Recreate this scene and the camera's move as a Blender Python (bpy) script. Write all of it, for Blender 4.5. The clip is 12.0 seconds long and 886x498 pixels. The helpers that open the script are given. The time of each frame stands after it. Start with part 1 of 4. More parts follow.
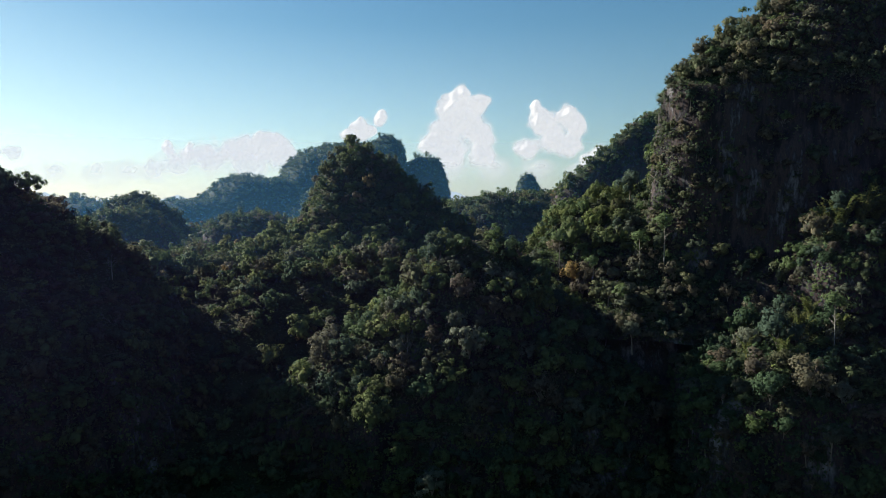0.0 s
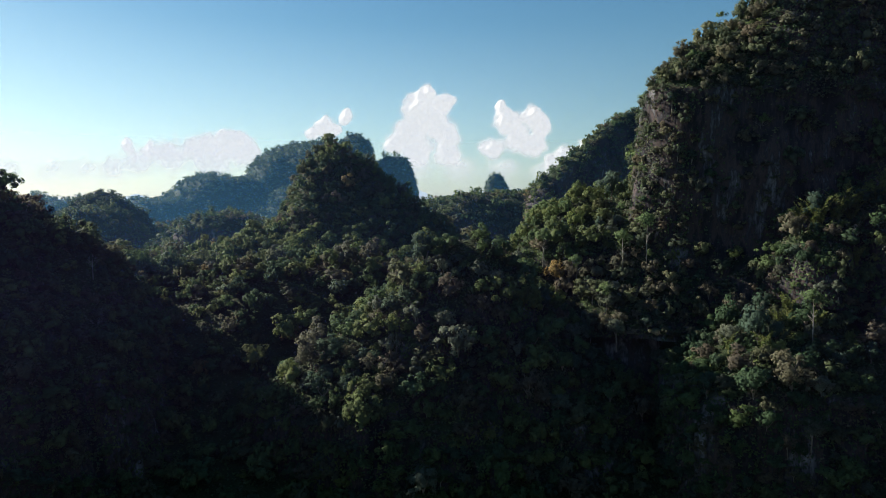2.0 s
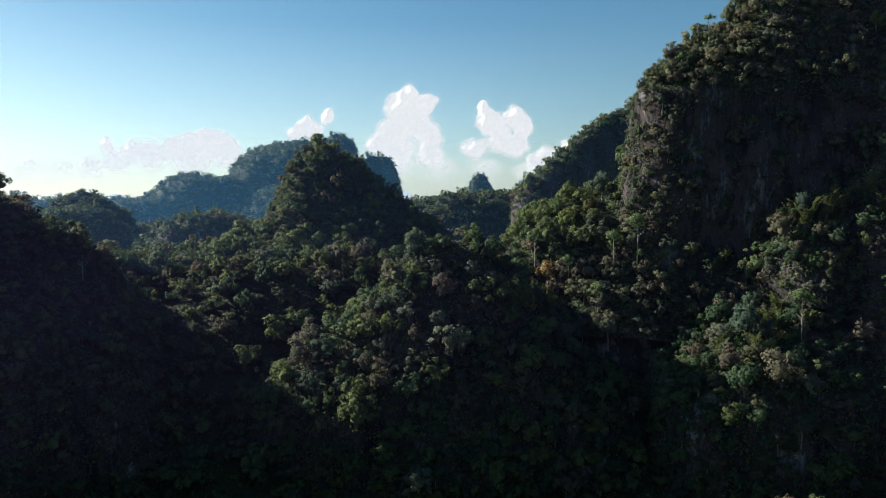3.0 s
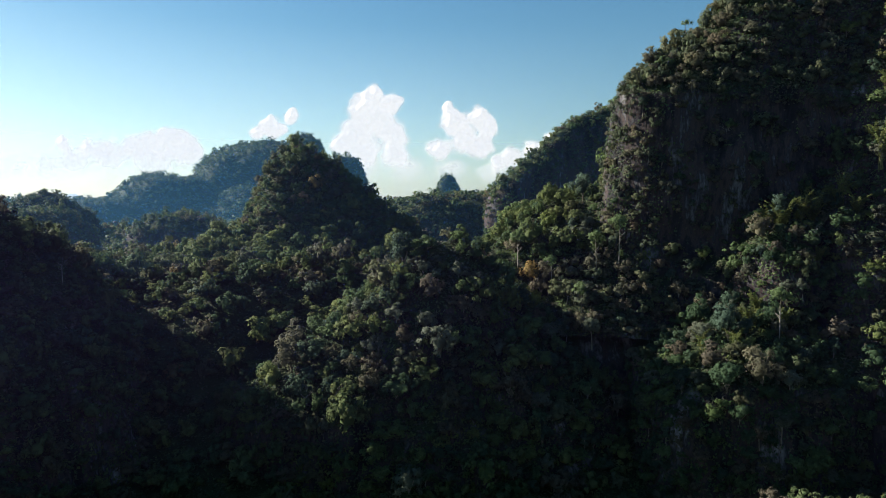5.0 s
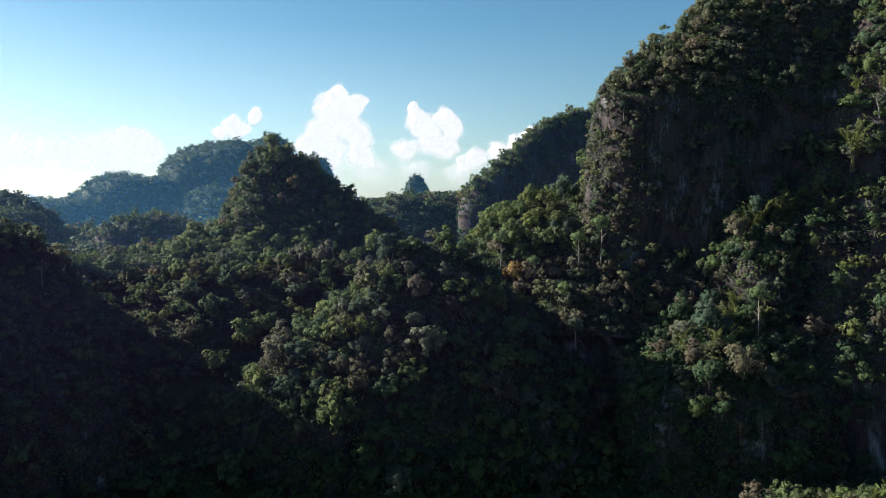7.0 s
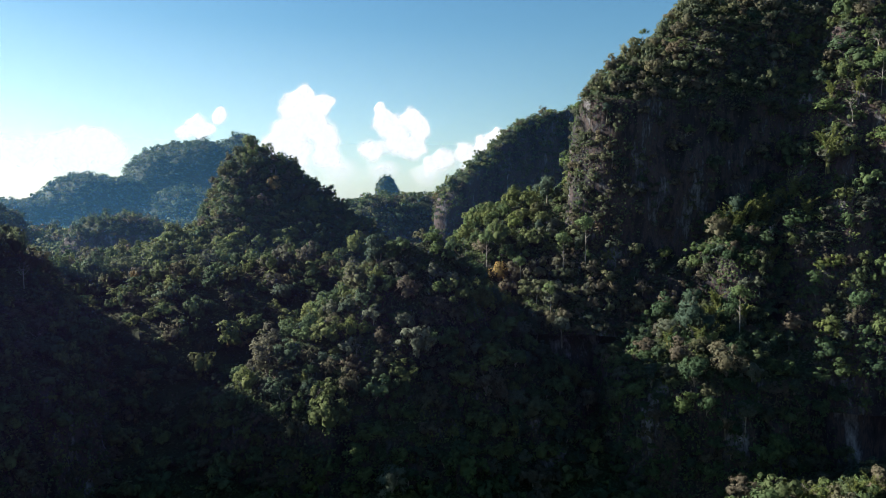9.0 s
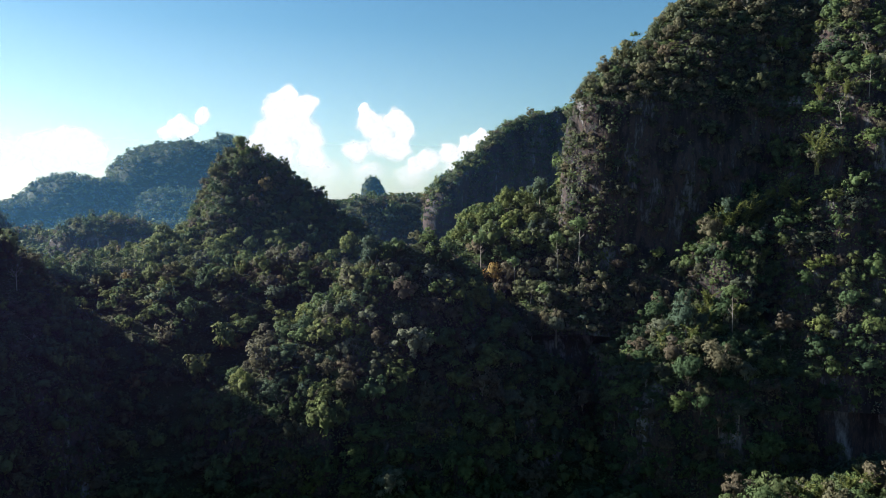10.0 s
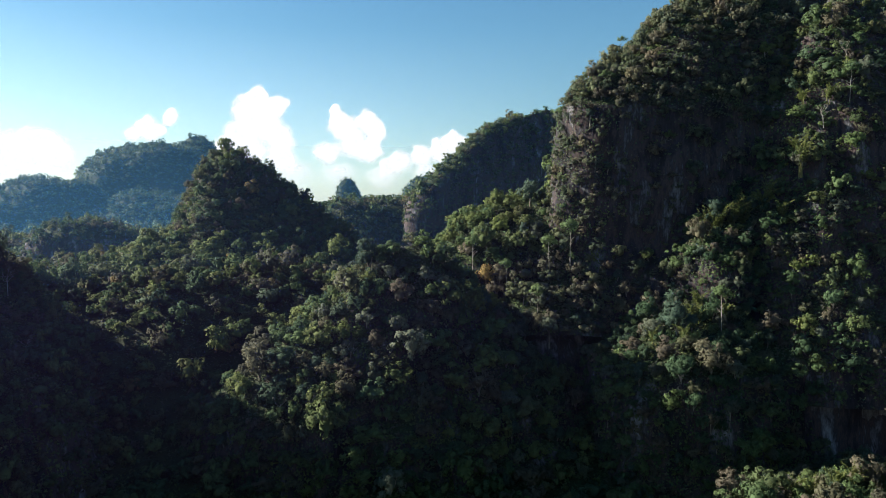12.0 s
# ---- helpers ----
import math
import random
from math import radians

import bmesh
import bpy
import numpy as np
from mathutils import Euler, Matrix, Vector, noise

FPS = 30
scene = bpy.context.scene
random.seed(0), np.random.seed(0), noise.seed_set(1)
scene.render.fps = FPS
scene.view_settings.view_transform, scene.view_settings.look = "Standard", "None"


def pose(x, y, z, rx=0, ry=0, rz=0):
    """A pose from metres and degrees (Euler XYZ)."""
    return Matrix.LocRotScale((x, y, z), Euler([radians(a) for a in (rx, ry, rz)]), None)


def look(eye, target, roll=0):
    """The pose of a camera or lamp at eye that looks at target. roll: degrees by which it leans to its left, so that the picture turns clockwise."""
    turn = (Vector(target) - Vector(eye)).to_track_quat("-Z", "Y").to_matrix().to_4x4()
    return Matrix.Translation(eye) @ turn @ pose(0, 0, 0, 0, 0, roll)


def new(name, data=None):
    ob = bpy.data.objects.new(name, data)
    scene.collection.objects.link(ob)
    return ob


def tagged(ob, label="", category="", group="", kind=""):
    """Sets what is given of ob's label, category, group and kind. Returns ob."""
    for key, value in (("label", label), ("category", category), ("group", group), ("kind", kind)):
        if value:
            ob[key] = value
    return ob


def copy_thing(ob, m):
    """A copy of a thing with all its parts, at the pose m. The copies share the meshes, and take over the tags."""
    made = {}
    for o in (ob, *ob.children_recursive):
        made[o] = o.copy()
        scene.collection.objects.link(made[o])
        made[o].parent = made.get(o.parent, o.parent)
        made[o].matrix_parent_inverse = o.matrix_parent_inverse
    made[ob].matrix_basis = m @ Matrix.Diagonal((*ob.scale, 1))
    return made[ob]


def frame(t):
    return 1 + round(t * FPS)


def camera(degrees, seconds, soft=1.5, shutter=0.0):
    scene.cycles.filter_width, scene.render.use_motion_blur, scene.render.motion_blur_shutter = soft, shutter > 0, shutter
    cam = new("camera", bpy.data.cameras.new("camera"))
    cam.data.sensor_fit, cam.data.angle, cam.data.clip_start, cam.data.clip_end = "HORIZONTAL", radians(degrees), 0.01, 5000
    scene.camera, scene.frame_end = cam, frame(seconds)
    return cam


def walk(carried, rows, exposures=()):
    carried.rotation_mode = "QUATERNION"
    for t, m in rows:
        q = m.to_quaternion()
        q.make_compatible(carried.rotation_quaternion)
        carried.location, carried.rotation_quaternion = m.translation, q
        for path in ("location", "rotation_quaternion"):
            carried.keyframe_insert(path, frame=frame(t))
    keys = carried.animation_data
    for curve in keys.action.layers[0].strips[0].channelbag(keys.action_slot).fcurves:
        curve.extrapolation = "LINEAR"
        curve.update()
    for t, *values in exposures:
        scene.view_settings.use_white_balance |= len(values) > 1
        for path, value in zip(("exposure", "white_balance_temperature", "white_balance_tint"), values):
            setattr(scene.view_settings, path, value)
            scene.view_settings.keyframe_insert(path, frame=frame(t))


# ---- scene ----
cam = camera(62.8, 12.0, soft=0.5)
METRES, EYE, TILT, LEAN, TURN = 50.0, 110.0, -3.9, 0.0, 0.0
ROWS = [
    (0.0, 0.0, 0.0, 0.0, -0.0, 0.0, -0.0),
    (0.5, -0.0413, -0.006, -0.0005, -0.7, -0.01, 0.0),
    (1.0, -0.0828, -0.0122, -0.001, -1.41, -0.03, 0.01),
    (1.5, -0.1239, -0.0175, -0.0011, -2.12, -0.04, 0.04),
    (2.0, -0.1645, -0.0228, -0.0007, -2.83, -0.05, 0.06),
    (2.5, -0.2051, -0.0277, 0.0, -3.55, -0.05, 0.09),
    (3.0, -0.2453, -0.0321, 0.0011, -4.26, -0.05, 0.12),
    (5.0, -0.4079, -0.046, 0.0047, -7.12, -0.02, 0.25),
    (5.5, -0.4475, -0.0486, 0.0057, -7.83, -0.03, 0.28),
    (6.0, -0.4869, -0.051, 0.0067, -8.53, -0.01, 0.33),
    (6.5, -0.5268, -0.0531, 0.0074, -9.25, -0.01, 0.38),
    (7.0, -0.5668, -0.055, 0.0085, -9.92, -0.0, 0.44),
    (9.0, -0.7287, -0.0562, 0.0107, -12.59, 0.03, 0.65),
    (9.5, -0.771, -0.0558, 0.0121, -13.26, 0.04, 0.71),
    (10.0, -0.815, -0.0542, 0.0135, -13.86, 0.07, 0.76),
    (10.5, -0.8595, -0.0523, 0.0153, -14.44, 0.09, 0.83),
    (11.0, -0.9045, -0.0503, 0.0174, -15.02, 0.11, 0.9),
    (11.5, -0.95, -0.0475, 0.0186, -15.6, 0.14, 0.96),
    (12.0, -0.9964, -0.0447, 0.0204, -16.18, 0.16, 1.01),
]
walk(cam, [(t, pose(0, 0, EYE, TILT, LEAN, TURN) @ pose(METRES * x, METRES * y, METRES * z, 90 + pitch, roll, yaw)) for t, x, y, z, yaw, pitch, roll in ROWS],
     exposures=[(0.0, 1.21), (6.0, 1.48), (12.0, 1.68)])

# ---- light ----
SUN_AZ, SUN_EL = -59.5, 28.0          # degrees from straight ahead (minus: to the left), and above the horizon
world = bpy.data.worlds.new("world")
scene.world = world
world.use_nodes = True
wn, wl = world.node_tree.nodes, world.node_tree.links
wn.clear()
w_out, w_bg, w_sky = wn.new("ShaderNodeOutputWorld"), wn.new("ShaderNodeBackground"), wn.new("ShaderNodeTexSky")
w_sky.sky_type, w_sky.sun_disc = "NISHITA", False
w_sky.sun_elevation, w_sky.sun_rotation = radians(SUN_EL), radians(SUN_AZ)
w_sky.air_density, w_sky.dust_density, w_sky.ozone_density, w_sky.altitude = 1.0, 0.6, 1.6, 400
w_bg.inputs["Strength"].default_value = 0.0455
w_hsv, w_gain = wn.new("ShaderNodeHueSaturation"), wn.new("ShaderNodeMix")
w_hsv.inputs["Saturation"].default_value = 1.28
w_gain.data_type, w_gain.blend_type = "RGBA", "MULTIPLY"
w_gain.inputs[0].default_value, w_gain.inputs[7].default_value = 1.0, (0.97, 1.07, 0.97, 1)
wl.new(w_sky.outputs[0], w_hsv.inputs["Color"])
wl.new(w_hsv.outputs[0], w_gain.inputs[6])
wl.new(w_gain.outputs[2], w_bg.inputs["Color"])
wl.new(w_bg.outputs[0], w_out.inputs["Surface"])

sun = new("sun", bpy.data.lights.new("sun", "SUN"))
sun.data.energy, sun.data.angle, sun.data.color = 4.75, radians(0.5), (1.0, 0.93, 0.81)
sun_dir = Vector((math.sin(radians(SUN_AZ)) * math.cos(radians(SUN_EL)), math.cos(radians(SUN_AZ)) * math.cos(radians(SUN_EL)), math.sin(radians(SUN_EL))))
sun.matrix_world = look(sun_dir * 900, (0, 0, 0))


# ---- materials ----
def material(name):
    m = bpy.data.materials.new(name)
    m.use_nodes = True
    m.node_tree.nodes.clear()
    return m, m.node_tree.nodes, m.node_tree.links


def ramp_node(nodes, stops):
    r = nodes.new("ShaderNodeValToRGB")
    e = r.color_ramp.elements
    while len(e) < len(stops):
        e.new(0.5)
    for el, (p, c) in zip(e, stops):
        el.position, el.color = p, (*c, 1)
    return r


def noise_node(nodes, links, coord, scale, detail=4.0, rough=0.6):
    n = nodes.new("ShaderNodeTexNoise")
    n.inputs["Scale"].default_value, n.inputs["Detail"].default_value, n.inputs["Roughness"].default_value = scale, detail, rough
    links.new(coord, n.inputs["Vector"])
    return n


def foliage(name, stops, translucency=0.35, gloss=0.08, stand=True):
    """Leaves: each tree takes a tone of its own, with a change from leaf to leaf."""
    m, n, l = material(name)
    out, mix = n.new("ShaderNodeOutputMaterial"), n.new("ShaderNodeMixShader")
    bsdf, trans = n.new("ShaderNodeBsdfPrincipled"), n.new("ShaderNodeBsdfTranslucent")
    tone, info, geo = n.new("ShaderNodeAttribute"), n.new("ShaderNodeObjectInfo"), n.new("ShaderNodeNewGeometry")
    tone.attribute_name = "tone"
    ramp = ramp_node(n, stops)
    l.new(tone.outputs["Fac"] if stand else info.outputs["Random"], ramp.inputs[0])
    hsv, rng = n.new("ShaderNodeHueSaturation"), n.new("ShaderNodeMapRange")
    rng.inputs["To Min"].default_value, rng.inputs["To Max"].default_value = 0.75, 1.25
    hsv.inputs["Saturation"].default_value = 0.86
    l.new(geo.outputs["Random Per Island"], rng.inputs["Value"])
    l.new(rng.outputs[0], hsv.inputs["Value"])
    l.new(ramp.outputs[0], hsv.inputs["Color"])
    l.new(hsv.outputs[0], bsdf.inputs["Base Color"])
    l.new(hsv.outputs[0], trans.inputs["Color"])
    bsdf.inputs["Roughness"].default_value, bsdf.inputs["Specular IOR Level"].default_value = 0.75, gloss
    mix.inputs[0].default_value = translucency
    l.new(bsdf.outputs[0], mix.inputs[1])
    l.new(trans.outputs[0], mix.inputs[2])
    l.new(mix.outputs[0], out.inputs["Surface"])
    return m


def surface(name, stops, scale, rough=0.9, bump=0.4, fine=6.0, stretch=1.0):
    """Rock, soil or bark: a noise through a colour ramp at two scales, with relief."""
    m, n, l = material(name)
    out, bsdf, geo = n.new("ShaderNodeOutputMaterial"), n.new("ShaderNodeBsdfPrincipled"), n.new("ShaderNodeNewGeometry")
    mapping = n.new("ShaderNodeMapping")
    mapping.inputs["Scale"].default_value = (1, 1, stretch)
    l.new(geo.outputs["Position"], mapping.inputs["Vector"])
    big = noise_node(n, l, mapping.outputs[0], scale, 6, 0.65)
    small = noise_node(n, l, mapping.outputs[0], scale * fine, 5, 0.7)
    mid = n.new("ShaderNodeMath")
    mid.operation, mid.inputs[1].default_value = "MULTIPLY_ADD", 0.45
    less = n.new("ShaderNodeMath")
    less.operation, less.inputs[1].default_value = "SUBTRACT", 0.22
    l.new(small.outputs["Fac"], mid.inputs[0])
    l.new(big.outputs["Fac"], less.inputs[0])
    l.new(less.outputs[0], mid.inputs[2])
    ramp = ramp_node(n, stops)
    l.new(mid.outputs[0], ramp.inputs[0])
    l.new(ramp.outputs[0], bsdf.inputs["Base Color"])
    b = n.new("ShaderNodeBump")
    b.inputs["Strength"].default_value, b.inputs["Distance"].default_value = bump, 1.0
    l.new(small.outputs["Fac"], b.inputs["Height"])
    l.new(b.outputs[0], bsdf.inputs["Normal"])
    bsdf.inputs["Roughness"].default_value, bsdf.inputs["Specular IOR Level"].default_value = rough, 0.2
    l.new(bsdf.outputs[0], out.inputs["Surface"])
    return m


def slope_surface(name, rock_stops, green_stops, scale, low, high):
    """Bare rock on the steep parts, moss and undergrowth on the rest."""
    m = surface(name, rock_stops, scale, bump=0.9, stretch=0.28)
    n, l = m.node_tree.nodes, m.node_tree.links
    bsdf = next(q for q in n if q.type == "BSDF_PRINCIPLED")
    old = bsdf.inputs["Base Color"].links[0].from_socket
    geo, sep, rng, mix = n.new("ShaderNodeNewGeometry"), n.new("ShaderNodeSeparateXYZ"), n.new("ShaderNodeMapRange"), n.new("ShaderNodeMix")
    spots = noise_node(n, l, geo.outputs["Position"], scale * 2.2, 6, 0.7)
    green = ramp_node(n, green_stops)
    l.new(spots.outputs["Fac"], green.inputs[0])
    add = n.new("ShaderNodeMath")
    add.operation, add.inputs[1].default_value = "MULTIPLY_ADD", 0.5
    l.new(geo.outputs["Normal"], sep.inputs[0])
    l.new(spots.outputs["Fac"], add.inputs[0])
    l.new(sep.outputs["Z"], add.inputs[2])
    rng.inputs["From Min"].default_value, rng.inputs["From Max"].default_value = low + 0.25, high + 0.25
    l.new(add.outputs[0], rng.inputs["Value"])
    mix.data_type = "RGBA"
    l.new(rng.outputs[0], mix.inputs[0])
    l.new(old, mix.inputs[6])
    l.new(green.outputs[0], mix.inputs[7])
    l.new(mix.outputs[2], bsdf.inputs["Base Color"])
    return m


LEAVES = foliage("rainforest_leaves", [
    (0.0, (0.034, 0.070, 0.034)), (0.15, (0.062, 0.110, 0.036)), (0.28, (0.095, 0.116, 0.052)), (0.37, (0.112, 0.092, 0.066)), (0.45, (0.046, 0.084, 0.052)),
    (0.6, (0.080, 0.128, 0.036)), (0.72, (0.105, 0.132, 0.044)), (0.84, (0.130, 0.168, 0.036)), (0.93, (0.100, 0.096, 0.052)), (0.985, (0.10, 0.095, 0.05)), (1.0, (0.20, 0.14, 0.035))])
FAR_LEAVES = foliage("distant_leaves", [
    (0.0, (0.030, 0.065, 0.035)), (0.25, (0.085, 0.125, 0.050)), (0.5, (0.045, 0.085, 0.045)), (0.75, (0.110, 0.140, 0.060)), (1.0, (0.060, 0.090, 0.050))], 0.3)
# grey-olive leaves, brightened in colour for the light the tall hill lacks
PALE_LEAVES = foliage("dry_limestone_leaves", [
    (0.0, (0.056, 0.080, 0.046)), (0.2, (0.098, 0.120, 0.060)), (0.4, (0.120, 0.110, 0.072)), (0.6, (0.070, 0.096, 0.058)), (0.8, (0.122, 0.138, 0.062)), (1.0, (0.130, 0.100, 0.070))])
BAMBOO = foliage("bamboo_leaves", [(0.0, (0.09, 0.13, 0.03)), (1.0, (0.13, 0.15, 0.035))], 0.4, stand=False)
GREENS = [(0.3, (0.014, 0.022, 0.009)), (0.6, (0.030, 0.045, 0.016)), (0.8, (0.05, 0.055, 0.022))]
FAR_GREENS = [(0.3, (0.015, 0.026, 0.016)), (0.7, (0.030, 0.045, 0.026))]
ROCK = slope_surface("limestone", [(0.34, (0.010, 0.010, 0.012)), (0.46, (0.028, 0.026, 0.030)), (0.52, (0.070, 0.050, 0.047)), (0.57, (0.032, 0.031, 0.036)), (0.64, (0.12, 0.115, 0.125)), (0.74, (0.27, 0.26, 0.27))], GREENS, 0.09, 0.4, 0.65)
FAR_ROCK = slope_surface("distant_limestone", [(0.3, (0.02, 0.024, 0.022)), (0.8, (0.07, 0.068, 0.06))], FAR_GREENS, 0.03, 0.05, 0.25)
SOIL = surface("forest_floor", [(0.3, (0.020, 0.026, 0.012)), (0.6, (0.04, 0.05, 0.02)), (0.8, (0.06, 0.055, 0.03))], 0.15)
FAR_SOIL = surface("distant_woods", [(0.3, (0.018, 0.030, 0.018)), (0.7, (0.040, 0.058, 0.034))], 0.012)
BARK = surface("pale_bark", [(0.3, (0.12, 0.10, 0.08)), (0.7, (0.30, 0.27, 0.22))], 1.5, stretch=0.3)


# ---- shape arithmetic ----
def lattice(ix, iy, iz, seed):
    """A hash of whole numbers, 0 to 1."""
    h = (ix.astype(np.int64) * 374761393 + iy.astype(np.int64) * 668265263 + iz.astype(np.int64) * 2147483647 + seed * 144665) & 0xFFFFFFFF
    h = ((h ^ (h >> 13)) * 1274126177) & 0xFFFFFFFF
    h = ((h ^ (h >> 16)) * 2246822519) & 0xFFFFFFFF
    return ((h ^ (h >> 15)) & 0xFFFFFF) / float(0xFFFFFF)


def grain(x, y, z, seed=0):
    """Smooth value noise, -1 to 1."""
    fx, fy, fz = np.floor(x), np.floor(y), np.floor(z)
    u, v, w = [q * q * (3 - 2 * q) for q in (x - fx, y - fy, z - fz)]
    total = 0
    for a in (0, 1):
        for b in (0, 1):
            for c in (0, 1):
                k = (u if a else 1 - u) * (v if b else 1 - v) * (w if c else 1 - w)
                total = total + k * lattice(fx + a, fy + b, fz + c, seed)
    return total * 2 - 1


def fbm(x, y, z, seed=0, octaves=4):
    total, amp = 0, 1.0
    for o in range(octaves):
        total = total + amp * grain(x * 2 ** o + 13.7 * o, y * 2 ** o - 7.1 * o, z * 2 ** o, seed + o)
        amp *= 0.5
    return total


def mesh_object(name, verts, faces, mat, smooth=False, tone=None, parent=None, normals=None):
    """faces: an array of rows of 3 or of 4, or a list of such arrays."""
    me = bpy.data.meshes.new(name)
    groups = faces if isinstance(faces, list) else [faces]
    loops = np.concatenate([g.reshape(-1) for g in groups]).astype(np.int32)
    sizes = np.concatenate([np.full(len(g), g.shape[1], np.int32) for g in groups])
    me.vertices.add(len(verts))
    me.vertices.foreach_set("co", np.asarray(verts, np.float32).reshape(-1))
    me.loops.add(len(loops))
    me.loops.foreach_set("vertex_index", loops)
    me.polygons.add(len(sizes))
    me.polygons.foreach_set("loop_start", np.concatenate([[0], np.cumsum(sizes)[:-1]]).astype(np.int32))
    if smooth:
        me.polygons.foreach_set("use_smooth", np.ones(len(sizes), bool))
    me.update(calc_edges=True)
    if normals is not None:
        me.normals_split_custom_set_from_vertices(np.asarray(normals, np.float32))
    me.materials.append(mat)
    if tone is not None:
        me.attributes.new("tone", "FLOAT", "POINT").data.foreach_set("value", np.asarray(tone, np.float32))
    ob = new(name, me)
    ob.parent = parent
    return ob


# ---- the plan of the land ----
def base_height(x, y):
    """The valley: deep in front, a wooded shelf beyond, then open hill country to the horizon."""
    ramp = np.clip((y - 195) / 140, 0, 1)
    z = 8 + 70 * ramp * ramp * (3 - 2 * ramp) - 19 * np.clip((y - 365) / 90, 0, 1) + 10 * np.clip((y - 640) / 200, 0, 1)
    z = z + 5 * fbm(x / 60, y / 60, x * 0, 3, 3) * np.clip((y - 120) / 200, 0.3, 1)
    far = np.clip((y - 1700) / 1800, 0, 1)
    return z + far * (8 + 26 * np.maximum(0, fbm(x / 520, y / 520, x * 0, 8, 3)))


class Hill:
    """A hill: its middle, its reach to the left, right, front and back, and its profile as (share of the reach, height)."""

    def __init__(self, name, label, c, reach, profile, power=2.0, rough=4.0, step=2.5, woods="near", density=26.0, size=1.0, seed=0, bare=0.0, singles=0, bare_x=(-999, 999), turn=0.0, bare_top=999, shear=0.0):
        self.name, self.label, self.c, self.reach, self.power = name, label, c, reach, power
        self.bare_top, self.shear = bare_top, shear
        self.cos, self.sin = math.cos(radians(turn)), math.sin(radians(turn))
        self.d = np.array([p[0] for p in profile], float)
        self.z = np.array([p[1] for p in profile], float)
        self.rough, self.step, self.woods, self.density, self.size, self.seed, self.bare, self.singles, self.bare_x = rough, step, woods, density, size, seed, bare, singles, bare_x

    def share(self, x, y):
        ex, ey = x - self.c[0], y - self.c[1]
        dx, dy = ex * self.cos + ey * self.sin, ey * self.cos - ex * self.sin
        dx = dx - self.shear * (dy + self.reach[2])
        dx = np.abs(dx) / np.where(dx < 0, self.reach[0], self.reach[1])
        dy = np.abs(dy) / np.where(dy < 0, self.reach[2], self.reach[3])
        return (dx ** self.power + dy ** self.power) ** (1 / self.power)

    def height(self, x, y):
        d = self.share(x, y)
        return np.where(d > self.d[-1], -1e3, np.interp(d, self.d, self.z))

    def shell(self):
        """Points (rings, spokes, 3) of its skin, roughened across the skin."""
        mean = sum(self.reach) / 4
        run = np.concatenate([[0], np.cumsum(np.hypot(np.diff(self.d) * mean, np.diff(self.z)))])
        rings = max(8, int(run[-1] / self.step))
        s = np.linspace(0.004 * run[-1], run[-1], rings)
        d, z = np.interp(s, run, self.d), np.interp(s, run, self.z)
        spokes = max(24, int(2 * math.pi * mean * 0.8 / self.step))
        th = np.linspace(0, 2 * math.pi, spokes, endpoint=False)
        cx, sy = np.cos(th), np.sin(th)
        rx = np.where(cx < 0, self.reach[0], self.reach[1])
        ry = np.where(sy < 0, self.reach[2], self.reach[3])
        k = 1 / (np.abs(cx / rx) ** self.power + np.abs(sy / ry) ** self.power) ** (1 / self.power)
        u, v = d[:, None] * (k * cx)[None], d[:, None] * (k * sy)[None]
        u = u + self.shear * (v + self.reach[2])
        x = self.c[0] + u * self.cos - v * self.sin
        y = self.c[1] + u * self.sin + v * self.cos
        p = np.stack([x, y, np.broadcast_to(z[:, None], x.shape)], -1)
        n = self.normals(p)
        w = self.rough
        f = fbm(p[..., 0] / (w * 7), p[..., 1] / (w * 7), p[..., 2] / (w * 9), 20 + self.seed, 5)
        ribs = np.abs(fbm(p[..., 0] / 6, p[..., 1] / 6, p[..., 2] / 26, 60 + self.seed, 3)) * np.clip((0.55 - n[..., 2]) / 0.3, 0, 1)
        return p + n * (f * w + ribs * min(2.6, w * 0.5))[..., None]

    @staticmethod
    def normals(p):
        a = np.gradient(p, axis=0)
        b = np.roll(p, -1, 1) - np.roll(p, 1, 1)
        n = np.cross(a, b)
        n = n / np.maximum(np.linalg.norm(n, axis=-1, keepdims=True), 1e-6)
        return n * np.where(n[..., 2:3].mean() < 0, -1, 1)


